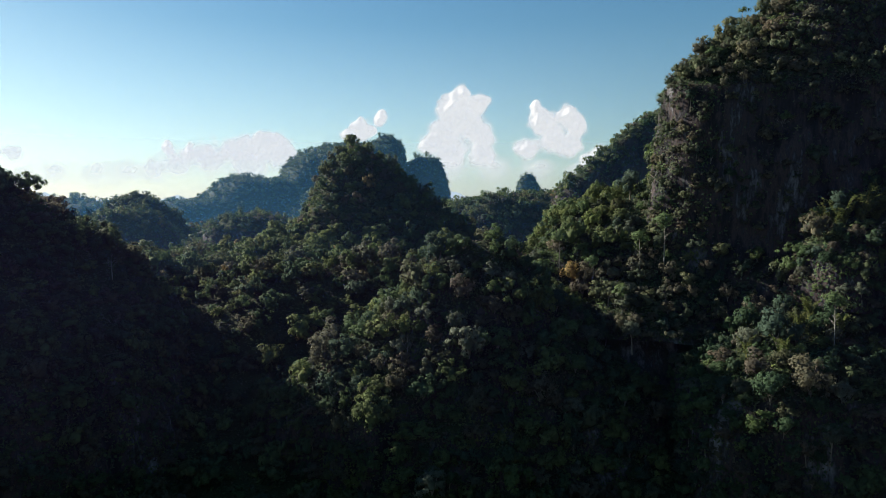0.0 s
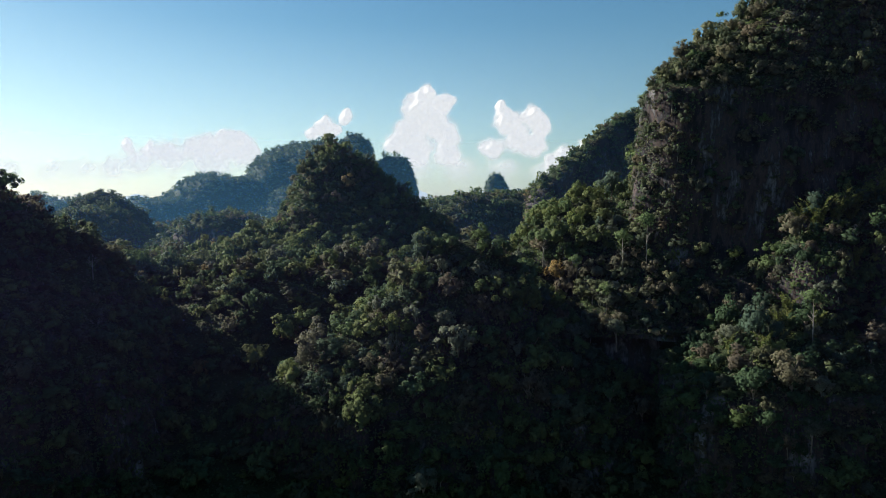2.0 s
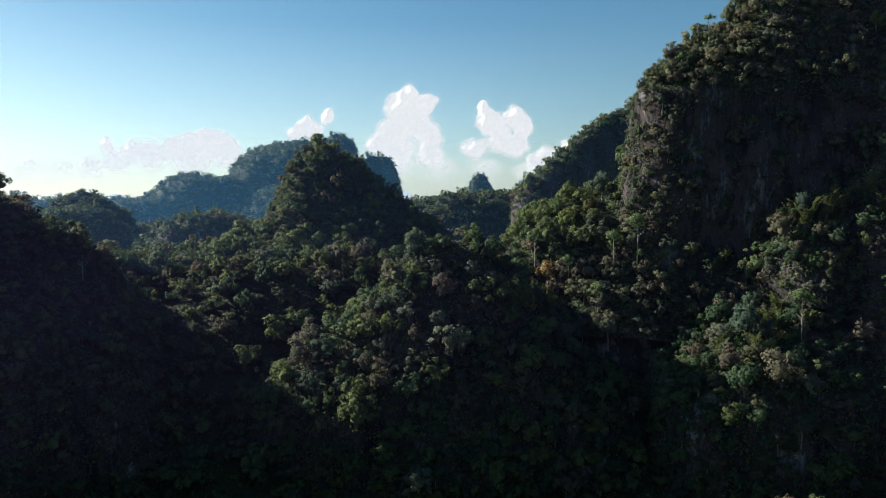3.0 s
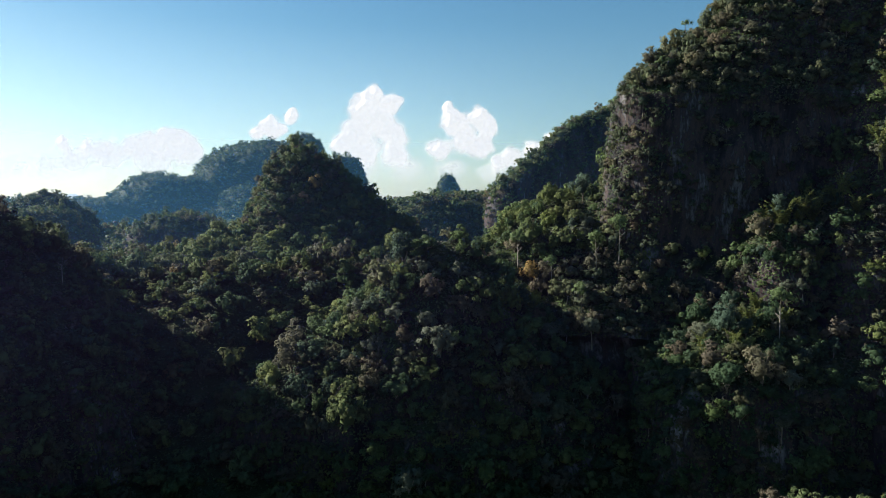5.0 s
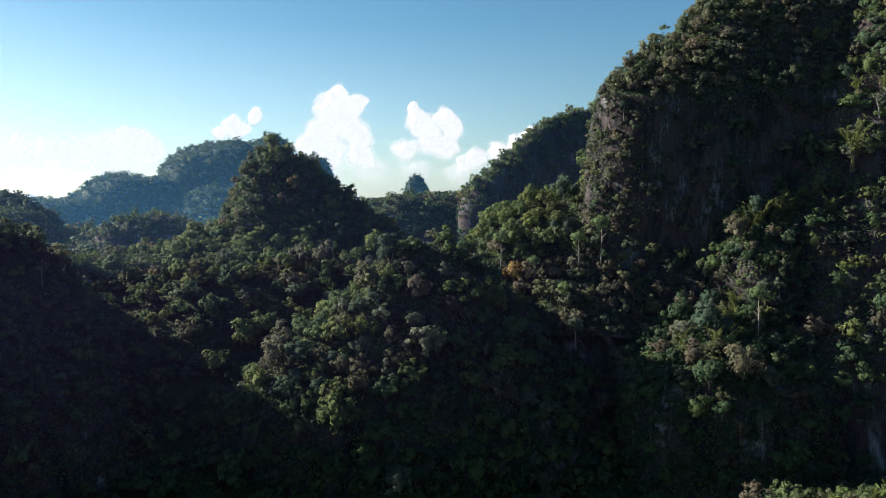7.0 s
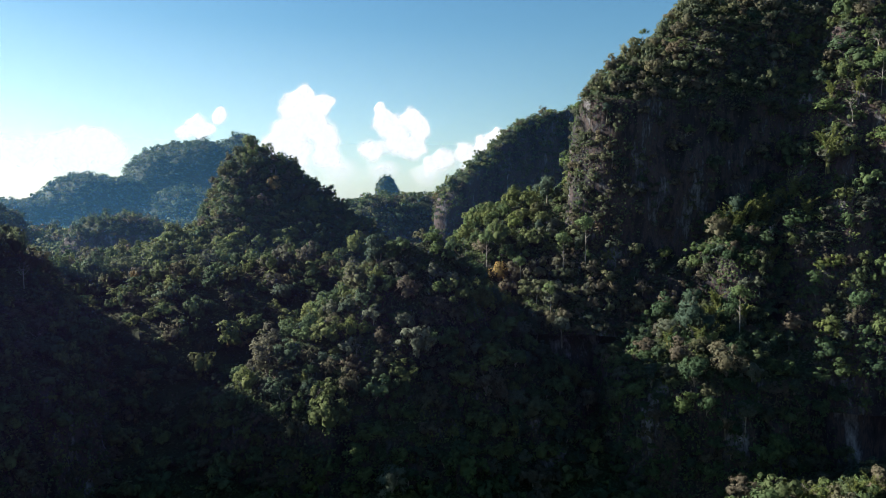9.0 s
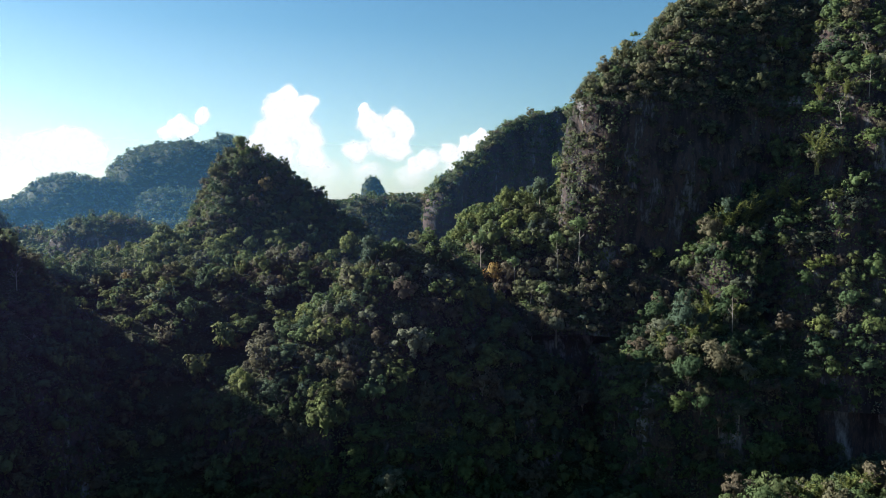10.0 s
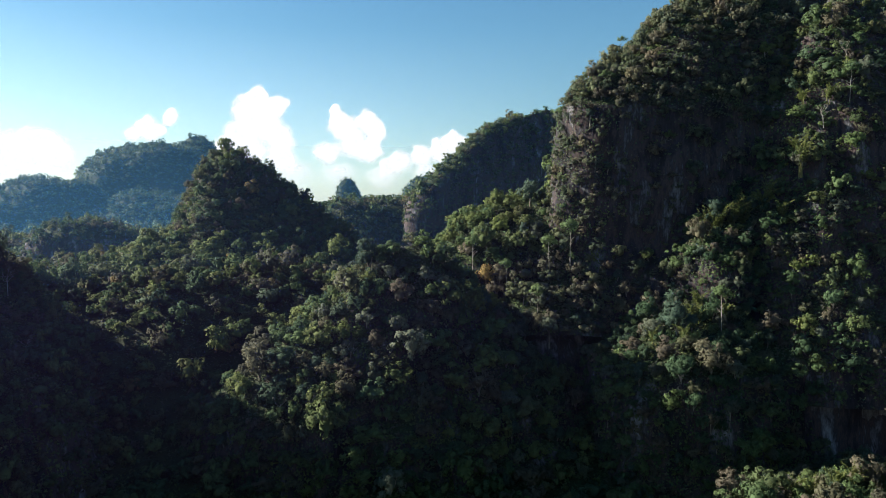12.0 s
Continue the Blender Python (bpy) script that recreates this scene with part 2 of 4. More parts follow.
HILLS = [
    Hill("karst_spur", "steep forested limestone spur rising from the valley floor", (17, 262), (118, 92, 56, 100),
         [(0, 95), (0.06, 92), (0.45, 58), (0.68, 38), (0.78, 20), (1, 2)], 2.0, 4.5, 2.0, "near", 8, 0.98, 1, 0.0, 105),
    Hill("karst_hill", "tall limestone hill with sheer dark cliff and forest on top", (218, 302), (142, 140, 69, 80),
         [(0, 238), (0.25, 230), (0.5, 209), (0.7, 187), (0.84, 166), (0.945, 150), (0.965, 126), (1.0, 98), (1.06, 84), (1.2, 60)], 7.0, 3.4, 1.7, "near", 7, 0.82, 2, 0.5, 40, (94, 162), -12.0, 146, 0.35),
    Hill("wooded_ledge", "wooded rock ledge below the tall cliff", (142, 262), (68, 130, 66, 60),
         [(0, 87), (0.3, 82), (0.8, 57), (0.86, 52), (0.9, 28), (1.0, 8)], 4.0, 4.0, 2.0, "near", 8, 0.95, 3, 0.42, 68, (140, 300), 0.0, 58),
    Hill("upper_ledge", "wooded upper ledge under the tall cliff", (141, 247), (26, 30, 22, 22),
         [(0, 107), (0.5, 101), (0.8, 90), (1, 74)], 2.2, 3.0, 2.0, "near", 8, 0.8, 21, 0.0, 14),
    Hill("saddle", "wooded saddle between the spur and the cliff", (85, 305), (76, 52, 54, 60),
         [(0, 117), (0.25, 111), (0.45, 102), (0.7, 84), (1, 42)], 2.0, 4.0, 2.2, "near", 8, 0.88, 4, 0.0, 20),
    Hill("rock_buttress", "wooded rock buttress leaning on the tall cliff", (198, 252), (64, 90, 52, 40),
         [(0, 203), (0.3, 183), (0.6, 148), (0.85, 106), (1, 78), (1.25, 40)], 2.0, 5.0, 2.0, "near", 8, 0.82, 19, 0.1, 20),
    Hill("karst_peak", "pointed limestone peak wrapped in green forest", (-54, 424), (36, 90, 74, 70),
         [(0, 138), (0.1, 135), (0.24, 127), (0.42, 116), (0.67, 100), (0.85, 86), (1.0, 66), (1.1, 48)], 2.0, 5.5, 2.2, "near", 7, 0.72, 5, 0.1),
    Hill("wooded_slope", "sunlit wooded slope at the foot of the peak", (-45, 392), (98, 95, 66, 50),
         [(0, 100), (0.35, 91), (0.7, 80), (1, 64)], 2.0, 4.0, 2.6, "near", 9, 0.9, 20),
    Hill("shaded_hill", "forested hillside lying in deep shade", (-205, 266), (120, 132, 112, 120),
         [(0, 143), (0.17, 133), (0.34, 112), (0.51, 96), (0.69, 78), (0.79, 57), (0.88, 24), (1, 2)], 2.0, 5.0, 3.0, "near", 12, 1.0, 6),
    Hill("low_ledge", "low wooded rise beside the rock wall", (152, 164), (80, 75, 30, 34),
         [(0, 24), (0.5, 24), (0.85, 21), (1, 3)], 2.4, 2.5, 2.0, "near", 8, 0.78, 7, 0.0, 10),
    Hill("karst_ridge", "dark forested limestone ridge against the sky", (248, 655), (185, 200, 12, 60),
         [(0, 204), (0.3, 192), (0.55, 172), (0.8, 138), (0.93, 116), (1, 74)], 2.2, 5.5, 4.0, "mid", 9, 0.68, 8, 0.0, 0, (-999, 999), 30.0),
    Hill("wooded_rise", "low wooded rise in the distant saddle", (62, 640), (115, 120, 70, 60),
         [(0, 115), (0.5, 110), (0.8, 90), (1.1, 50)], 2.0, 5.0, 5.0, "mid", 11, 0.85, 9),
    Hill("karst_dome", "low dark forested limestone dome", (-160, 600), (40, 45, 35, 40),
         [(0, 97), (0.5, 94), (0.85, 84), (1, 60), (1.1, 48)], 2.6, 3.0, 3.5, "mid", 9, 0.68, 10),
    Hill("karst_dome", "forested limestone dome on the far side", (-262, 610), (40, 40, 40, 40),
         [(0, 102), (0.5, 97), (0.85, 82), (1, 58), (1.1, 48)], 2.4, 3.0, 3.5, "mid", 9, 0.72, 11),
    Hill("karst_dome", "small forested dome fading into the distance", (-335, 800), (55, 55, 50, 50),
         [(0, 116), (0.4, 110), (0.8, 92), (1, 70)], 2.0, 4.0, 6.0, "far", 16, 0.75, 12),
    Hill("far_karst_hill", "broad bluish forested limestone hill far away", (-185, 1340), (128, 130, 90, 100),
         [(0, 203), (0.4, 200), (0.62, 192), (0.8, 170), (0.92, 136), (1.0, 112), (1.25, 70)], 2.3, 11.0, 9.0, "far", 28, 1.05, 13),
    Hill("far_karst_dome", "rounded bluish limestone dome far away", (-108, 1385), (46, 46, 45, 45),
         [(0, 233), (0.4, 228), (0.8, 204), (1, 150), (1.05, 100)], 2.4, 6.0, 8.0, "far", 28, 1.0, 14),
    Hill("far_karst_dome", "steep bluish limestone dome far away", (-34, 1400), (55, 47, 45, 45),
         [(0, 194), (0.4, 189), (0.7, 170), (0.9, 136), (1, 100), (1.1, 74)], 2.4, 6.0, 8.0, "far", 26, 1.0, 15),
    Hill("far_wooded_hill", "low wooded hills across the far plain", (-470, 900), (95, 120, 80, 80),
         [(0, 111), (0.5, 103), (1, 68)], 2.0, 7.0, 8.0, "far", 30, 0.95, 23),
    Hill("far_wooded_hill", "low wooded rise near the horizon", (-395, 1110), (85, 100, 70, 70),
         [(0, 114), (0.5, 106), (1, 70)], 2.0, 7.0, 8.0, "far", 30, 0.95, 24),
    Hill("far_karst_dome", "bluish limestone dome behind the dark ridge", (300, 1330), (46, 60, 45, 45),
         [(0, 160), (0.4, 154), (0.8, 132), (1, 105), (1.2, 74)], 2.2, 6.0, 8.0, "far", 26, 1.0, 22),
    Hill("far_wooded_hill", "low forested shoulder of the distant hills", (-320, 1160), (95, 150, 90, 90),
         [(0, 147), (0.4, 138), (0.8, 98), (1, 72)], 2.0, 9.0, 8.0, "far", 30, 1.1, 16),
    Hill("far_wooded_hill", "broad forested foot of the distant hills", (-170, 1180), (160, 160, 150, 100),
         [(0, 132), (0.35, 120), (0.7, 92), (1, 66)], 2.0, 9.0, 8.0, "far", 30, 1.1, 17),
    Hill("far_karst_dome", "small lone limestone dome in the distance", (158, 1335), (30, 27, 30, 30),
         [(0, 156), (0.35, 151), (0.7, 129), (1, 104), (1.9, 74)], 2.0, 4.0, 6.0, "far", 20, 0.65, 18),
]

# unseen land behind and beside the flight, added to shut sky light out
SKY_BLOCKERS = [
    Hill("karst_wall", "long unseen limestone wall added to block sky light behind the flight", (0, -210), (420, 420, 150, 172), [(0, 250), (0.3, 235), (0.6, 150), (0.8, 60), (1, 2)], 2.6, 10.0, 14.0),
    Hill("karst_wall", "unseen limestone wall added at the valley's side to block sky light", (430, 120), (190, 170, 190, 190), [(0, 240), (0.4, 220), (0.75, 120), (1, 2)], 2.4, 9.0, 12.0),
]


def land_height(x, y, skip=None):
    z = base_height(x, y)
    for h in HILLS:
        if h is not skip:
            z = np.maximum(z, h.height(x, y))
    return z


def in_sight(x, y):
    """The stretch of the plan kept to fit the camera's view along the flight."""
    return (x > -0.63 * y - 18) & (x < 1.1 * y - 36)


# ---- the ground: one sheet to the horizon, finer ahead ----
def build_ground():
    ang = np.radians(np.concatenate([np.linspace(-180, -52, 30, endpoint=False), np.linspace(-52, 52, 200, endpoint=False), np.linspace(52, 180, 30, endpoint=False)]))
    rad = np.concatenate([[0.01, 40, 80], np.geomspace(110, 4900, 190)])
    x = -25 + rad[:, None] * np.sin(ang)[None]
    y = rad[:, None] * np.cos(ang)[None]
    z = base_height(x, y)
    v = np.stack([x, y, z], -1)
    r, s = x.shape
    i, j = np.meshgrid(np.arange(r - 1), np.arange(s), indexing="ij")
    k = (j + 1) % s
    f = np.stack([i * s + j, i * s + k, (i + 1) * s + k, (i + 1) * s + j], -1).reshape(-1, 4)
    f = f[:, ::-1]
    ob = mesh_object("ground", v.reshape(-1, 3), f, SOIL, True)
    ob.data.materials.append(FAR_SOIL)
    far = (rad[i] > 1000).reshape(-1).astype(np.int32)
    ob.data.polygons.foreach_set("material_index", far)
    return tagged(ob, "dark forest floor of a tropical karst valley", "ground", kind="structure")


# ---- trees ----
ICO = np.array([(0, 0, -1), (.7236, -.5257, -.4472), (-.2764, -.8506, -.4472), (-.8944, 0, -.4472), (-.2764, .8506, -.4472), (.7236, .5257, -.4472),
                (.2764, -.8506, .4472), (-.7236, -.5257, .4472), (-.7236, .5257, .4472), (.2764, .8506, .4472), (.8944, 0, .4472), (0, 0, 1)])
ICO_F = np.array([(0, 2, 1), (0, 1, 5), (0, 3, 2), (0, 4, 3), (0, 5, 4), (1, 2, 6), (2, 3, 7), (3, 4, 8), (4, 5, 9), (5, 1, 10),
                  (6, 2, 7), (7, 3, 8), (8, 4, 9), (9, 5, 10), (10, 1, 6), (6, 7, 11), (7, 8, 11), (8, 9, 11), (9, 10, 11), (10, 6, 11)])


OCT = np.array([(1, 0, 0), (-1, 0, 0), (0, 1, 0), (0, -1, 0), (0, 0, 1), (0, 0, -1)], float)
OCT_F = np.array([(0, 2, 4), (2, 1, 4), (1, 3, 4), (3, 0, 4), (2, 0, 5), (1, 2, 5), (3, 1, 5), (0, 3, 5)])


def unit(v):
    return v / np.maximum(np.linalg.norm(v, axis=-1, keepdims=True), 1e-9)


def crown_shape(rng, lobes, leaves, leaf, spread=1.0, tall=1.0, loose=0.5, cores=True):
    """A crown about 8 m across, its foot at z = 0: round heads of leaves heaped on a dense inside."""
    k = np.arange(lobes) + 0.5
    up = 1 - 1.35 * k / lobes                       # from the top to a little under the middle
    turn = k * 2.39996 + rng.uniform(0, 6)
    flat = np.sqrt(np.clip(1 - up * up, 0, 1))
    way0 = np.stack([flat * np.cos(turn), flat * np.sin(turn), up], 1) + rng.normal(size=(lobes, 3)) * 0.22
    size = np.array([2.5 * spread, 2.5 * spread, 2.3 * tall])
    heart = np.array([0, 0, 3.4 * tall])
    mid = heart + way0 * size * rng.uniform(0.75, 1.15, (lobes, 1))
    rad = rng.uniform(0.75, 1.45, lobes) * (12 / max(lobes, 8)) ** 0.25
    pick = rng.choice(lobes, leaves, p=rad ** 2 / (rad ** 2).sum())
    way = unit(rng.normal(size=(leaves, 3)) + unit(way0)[pick] * 0.9 + np.array([0, 0, 0.25]))
    c = mid[pick] + way * (rad[pick] * (0.62 + rng.beta(2.0, 2.2, leaves) * (0.65 + 0.35 * loose)))[:, None] * np.array([1, 1, 0.85])
    n = unit(way + rng.normal(size=(leaves, 3)) * 0.3 + np.array([0, 0, 0.25]))
    t = unit(np.cross(n, rng.normal(size=(leaves, 3))))
    b = np.cross(n, t)
    w, g = rng.uniform(0.6, 1.3, leaves)[:, None] * leaf, rng.uniform(0.5, 1.0, leaves)[:, None] * leaf
    quad = np.stack([c - t * w * 0.75, c + t * w * 0.55 - b * g * 0.6, c + b * g * 0.75 + t * w * 0.2], 1).reshape(-1, 3)
    quads = np.arange(leaves * 3).reshape(-1, 3)
    wob = rng.uniform(0.45, 0.72, (lobes, 6))[..., None]
    cored = lobes if cores else 0
    core = (mid[:, None] + OCT[None] * wob * rad[:, None, None]).reshape(-1, 3)[:6 * cored]
    tris = (OCT_F[None] + 6 * np.arange(cored)[:, None, None]).reshape(-1, 3)
    heap = heart + ICO * size * 0.62
    core, tris = np.concatenate([core, heap]), np.concatenate([tris, ICO_F + len(core)])
    # soft shading: leaves take light as the round heads they make up
    out = unit(c - heart)
    leaf_n = np.repeat(unit(n * 0.3 + way * 0.55 + out * 0.55 + np.array([0, 0, 0.2])), 3, axis=0)
    core_n = unit(core - heart + np.array([0, 0, 0.6]))
    a, b = core[tris[:, 1]] - core[tris[:, 0]], core[tris[:, 2]] - core[tris[:, 0]]
    inward = (np.cross(a, b) * (core[tris].mean(1) - np.concatenate([np.repeat(mid[:cored], 8, 0), np.repeat(heart[None], 20, 0)]))).sum(1) < 0
    tris = np.where(inward[:, None], tris[:, ::-1], tris)
    return quad, quads, core, tris, mid, np.concatenate([leaf_n, core_n])


def tube(path, radii, sides=5):
    path, radii = np.asarray(path, float), np.asarray(radii, float)
    a = np.linspace(0, 2 * math.pi, sides, endpoint=False)
    d = unit(np.gradient(path, axis=0))
    side = unit(np.cross(d, np.array([0.3, 1, 0.1])))
    other = np.cross(d, side)
    v = path[:, None] + radii[:, None, None] * (np.cos(a)[None, :, None] * side[:, None] + np.sin(a)[None, :, None] * other[:, None])
    i, j = np.meshgrid(np.arange(len(path) - 1), np.arange(sides), indexing="ij")
    k = (j + 1) % sides
    return v.reshape(-1, 3), np.stack([i * sides + j, i * sides + k, (i + 1) * sides + k, (i + 1) * sides + j], -1).reshape(-1, 4)


def join(pieces):
    vs, fs, n = [], [], 0
    for v, f in pieces:
        vs.append(v)
        fs.append(f + n)
        n += len(v)
    return np.concatenate(vs), np.concatenate(fs)


def trunk_shape(rng, mids, foot=-4.0, thick=0.28):
    lean = rng.uniform(-0.5, 0.5, 2)
    fork = np.array([lean[0] * 0.5, lean[1] * 0.5, 1.2])
    pieces = [tube([(0, 0, foot), (lean[0] * 0.2, lean[1] * 0.2, foot * 0.4), fork], (thick * 1.3, thick, thick * 0.75), 6)]
    for m in mids[:6]:
        bend = fork * 0.5 + m * 0.5 + rng.normal(size=3) * 0.25
        pieces.append(tube([fork - (0, 0, 0.2), bend, m], (thick * 0.6, thick * 0.4, thick * 0.15), 4))
    return join(pieces)


def scatter(hill, rng):
    """Places for trees on a hill's skin, even over its true area, with the skin's slope."""
    p = hill.shell()
    a, b, c = p[:-1], p[1:], np.roll(p, -1, 1)[:-1]
    n = np.cross(b - a, c - a)
    area = np.linalg.norm(n, axis=-1)
    n = unit(n)
    n = n * np.sign(n[..., 2:3].mean())
    count = int(area.sum() / hill.density)
    pick = rng.choice(area.size, count, p=(area / area.sum()).reshape(-1))
    u, v = rng.uniform(0, 1, (2, count, 1))
    a, b, c, n = [t.reshape(-1, 3)[pick] for t in (a, b, c, n)]
    place = a + (b - a) * u + (c - a) * v
    keep = place[:, 2] > land_height(place[:, 0], place[:, 1], hill) - 1.5
    return place[keep], n[keep]


def thin_out(place, sizes, gap):
    """Drop places that stand closer than gap (times their sizes) to one taken before."""
    taken, grid, cell = [], {}, 6.0
    for i, (p, s) in enumerate(zip(place, sizes)):
        key = tuple(int(q // cell) for q in p)
        near = False
        for ax in (-1, 0, 1):
            for ay in (-1, 0, 1):
                for az in (-1, 0, 1):
                    for j in grid.get((key[0] + ax, key[1] + ay, key[2] + az), ()):
                        if ((place[j] - p) ** 2).sum() < (gap * 0.5 * (s + sizes[j])) ** 2:
                            near = True
        if not near:
            grid.setdefault(key, []).append(i)
            taken.append(i)
    return np.array(taken, int)


def grove(name, label, place, sizes, shapes, mat, rng, tones=(0.0, 1.0)):
    """One joined stand of trees too many to count."""
    if not len(place):
        return None
    quads_v, quads_f, tris_f, tone, normals, n = [], [], [], [], [], 0
    which = rng.integers(0, len(shapes), len(place))
    for w, (quad, quads, core, tris, mid, turned) in enumerate(shapes):
        idx = np.nonzero(which == w)[0]
        if not len(idx):
            continue
        a = rng.uniform(0, 2 * math.pi, len(idx))
        ca, sa = np.cos(a), np.sin(a)
        sc = sizes[idx][:, None] * np.stack([rng.uniform(0.85, 1.15, len(idx)), rng.uniform(0.85, 1.15, len(idx)), rng.uniform(0.75, 1.3, len(idx))], 1)
        v = np.concatenate([quad, core])
        x, y, z = [v[None, :, k] * sc[:, k:k + 1] for k in range(3)]
        w3 = np.stack([x * ca[:, None] - y * sa[:, None], x * sa[:, None] + y * ca[:, None], z], -1) + place[idx][:, None]
        off = n + np.arange(len(idx))[:, None, None] * len(v)
        quads_f.append((quads[None] + off).reshape(-1, 3))
        tris_f.append((tris[None] + len(quad) + off).reshape(-1, 3))
        quads_v.append(w3.reshape(-1, 3))
        x, y, z = [np.broadcast_to(turned[None, :, k], (len(idx), len(v))) for k in range(3)]
        normals.append(np.stack([x * ca[:, None] - y * sa[:, None], x * sa[:, None] + y * ca[:, None], z], -1).reshape(-1, 3))
        tone.append(np.repeat(rng.uniform(*tones, len(idx)), len(v)))
        n += len(idx) * len(v)
    ob = mesh_object(name, np.concatenate(quads_v), [np.concatenate(quads_f), np.concatenate(tris_f)], mat, True, np.concatenate(tone), None, np.concatenate(normals))
    return tagged(ob, label, "forest", kind="stuff")


def low_leaves(name, label, c0, n, rng):
    """A layer of low leaves at the places c0 on a skin with the normals n."""
    count = len(c0)
    c0 = c0 + n * rng.uniform(0.1, 0.9, (count, 1))
    m = unit(n * 0.7 + rng.normal(size=(count, 3)) * 0.5 + np.array([0, 0, 0.4]))
    t = unit(np.cross(m, rng.normal(size=(count, 3))))
    q = np.cross(m, t)
    k = rng.uniform(0.4, 1.0, (count, 1))
    verts = np.stack([c0 - t * k * 0.8, c0 + t * k * 0.6 - q * k * 0.5, c0 + q * k * 0.7], 1).reshape(-1, 3)
    tone = np.repeat(np.clip(0.45 + 0.4 * fbm(c0[:, 0] / 9, c0[:, 1] / 9, c0[:, 2] / 9, 31, 2) + rng.uniform(-0.1, 0.1, count), 0, 0.92), 3)
    ob = mesh_object(name, verts, np.arange(count * 3).reshape(-1, 3), LEAVES, False, tone)
    return tagged(ob, label, "undergrowth", kind="stuff")


def undergrowth(hill, p, rng):
    """Creepers and low leaves hugging the skin of a hill."""
    a, b, c = p[:-1], p[1:], np.roll(p, -1, 1)[:-1]
    n = np.cross(b - a, c - a)
    area = np.linalg.norm(n, axis=-1).reshape(-1)
    n = unit(n).reshape(-1, 3)
    n = n * np.sign(n[:, 2].mean())
    a, b, c = [t.reshape(-1, 3) for t in (a, b, c)]
    seen = (n[:, 1] < 0.3) & in_sight(a[:, 0], a[:, 1]) & (a[:, 2] < 214) & (a[:, 2] > land_height(a[:, 0], a[:, 1], hill) - 2)
    patch = fbm(a[:, 0] / 14, a[:, 1] / 14, a[:, 2] / 14, 77, 3)
    bare = hill.bare * 1.3 * ((a[:, 0] > hill.bare_x[0]) & (a[:, 0] < hill.bare_x[1]) & (a[:, 2] < hill.bare_top))
    w = area * seen * np.clip((n[:, 2] + 0.15 - bare) / 0.35 + patch * 0.5, 0.12, 1)
    count = int(w.sum() / 0.6)
    pick = rng.choice(len(w), count, p=w / w.sum())
    u, v = rng.uniform(0, 1, (2, count, 1))
    low_leaves("undergrowth", "low creepers and shrubs clinging to the " + hill.name.replace("_", " "), a[pick] + (b - a)[pick] * u + (c - a)[pick] * v, n[pick], rng)


RNG = np.random.default_rng(7)
FORMS = ((1, 1, .5), (1.2, .8, .3), (.75, 1.35, .7), (1.05, 1.05, .9), (.95, .9, .4), (1.1, 1.15, .6))
MID_SHAPES = [crown_shape(RNG, 18, 640, 0.52, *q) for q in FORMS]
LOW_SHAPES = [crown_shape(RNG, 14, 400, 0.58, *q) for q in FORMS]
UP_SHAPES = [crown_shape(RNG, 12, 220, 0.78, *q, False) for q in FORMS]
FAR_SHAPES = [crown_shape(RNG, 7, 64, 1.2, *q, False) for q in FORMS[:4]]

build_ground()

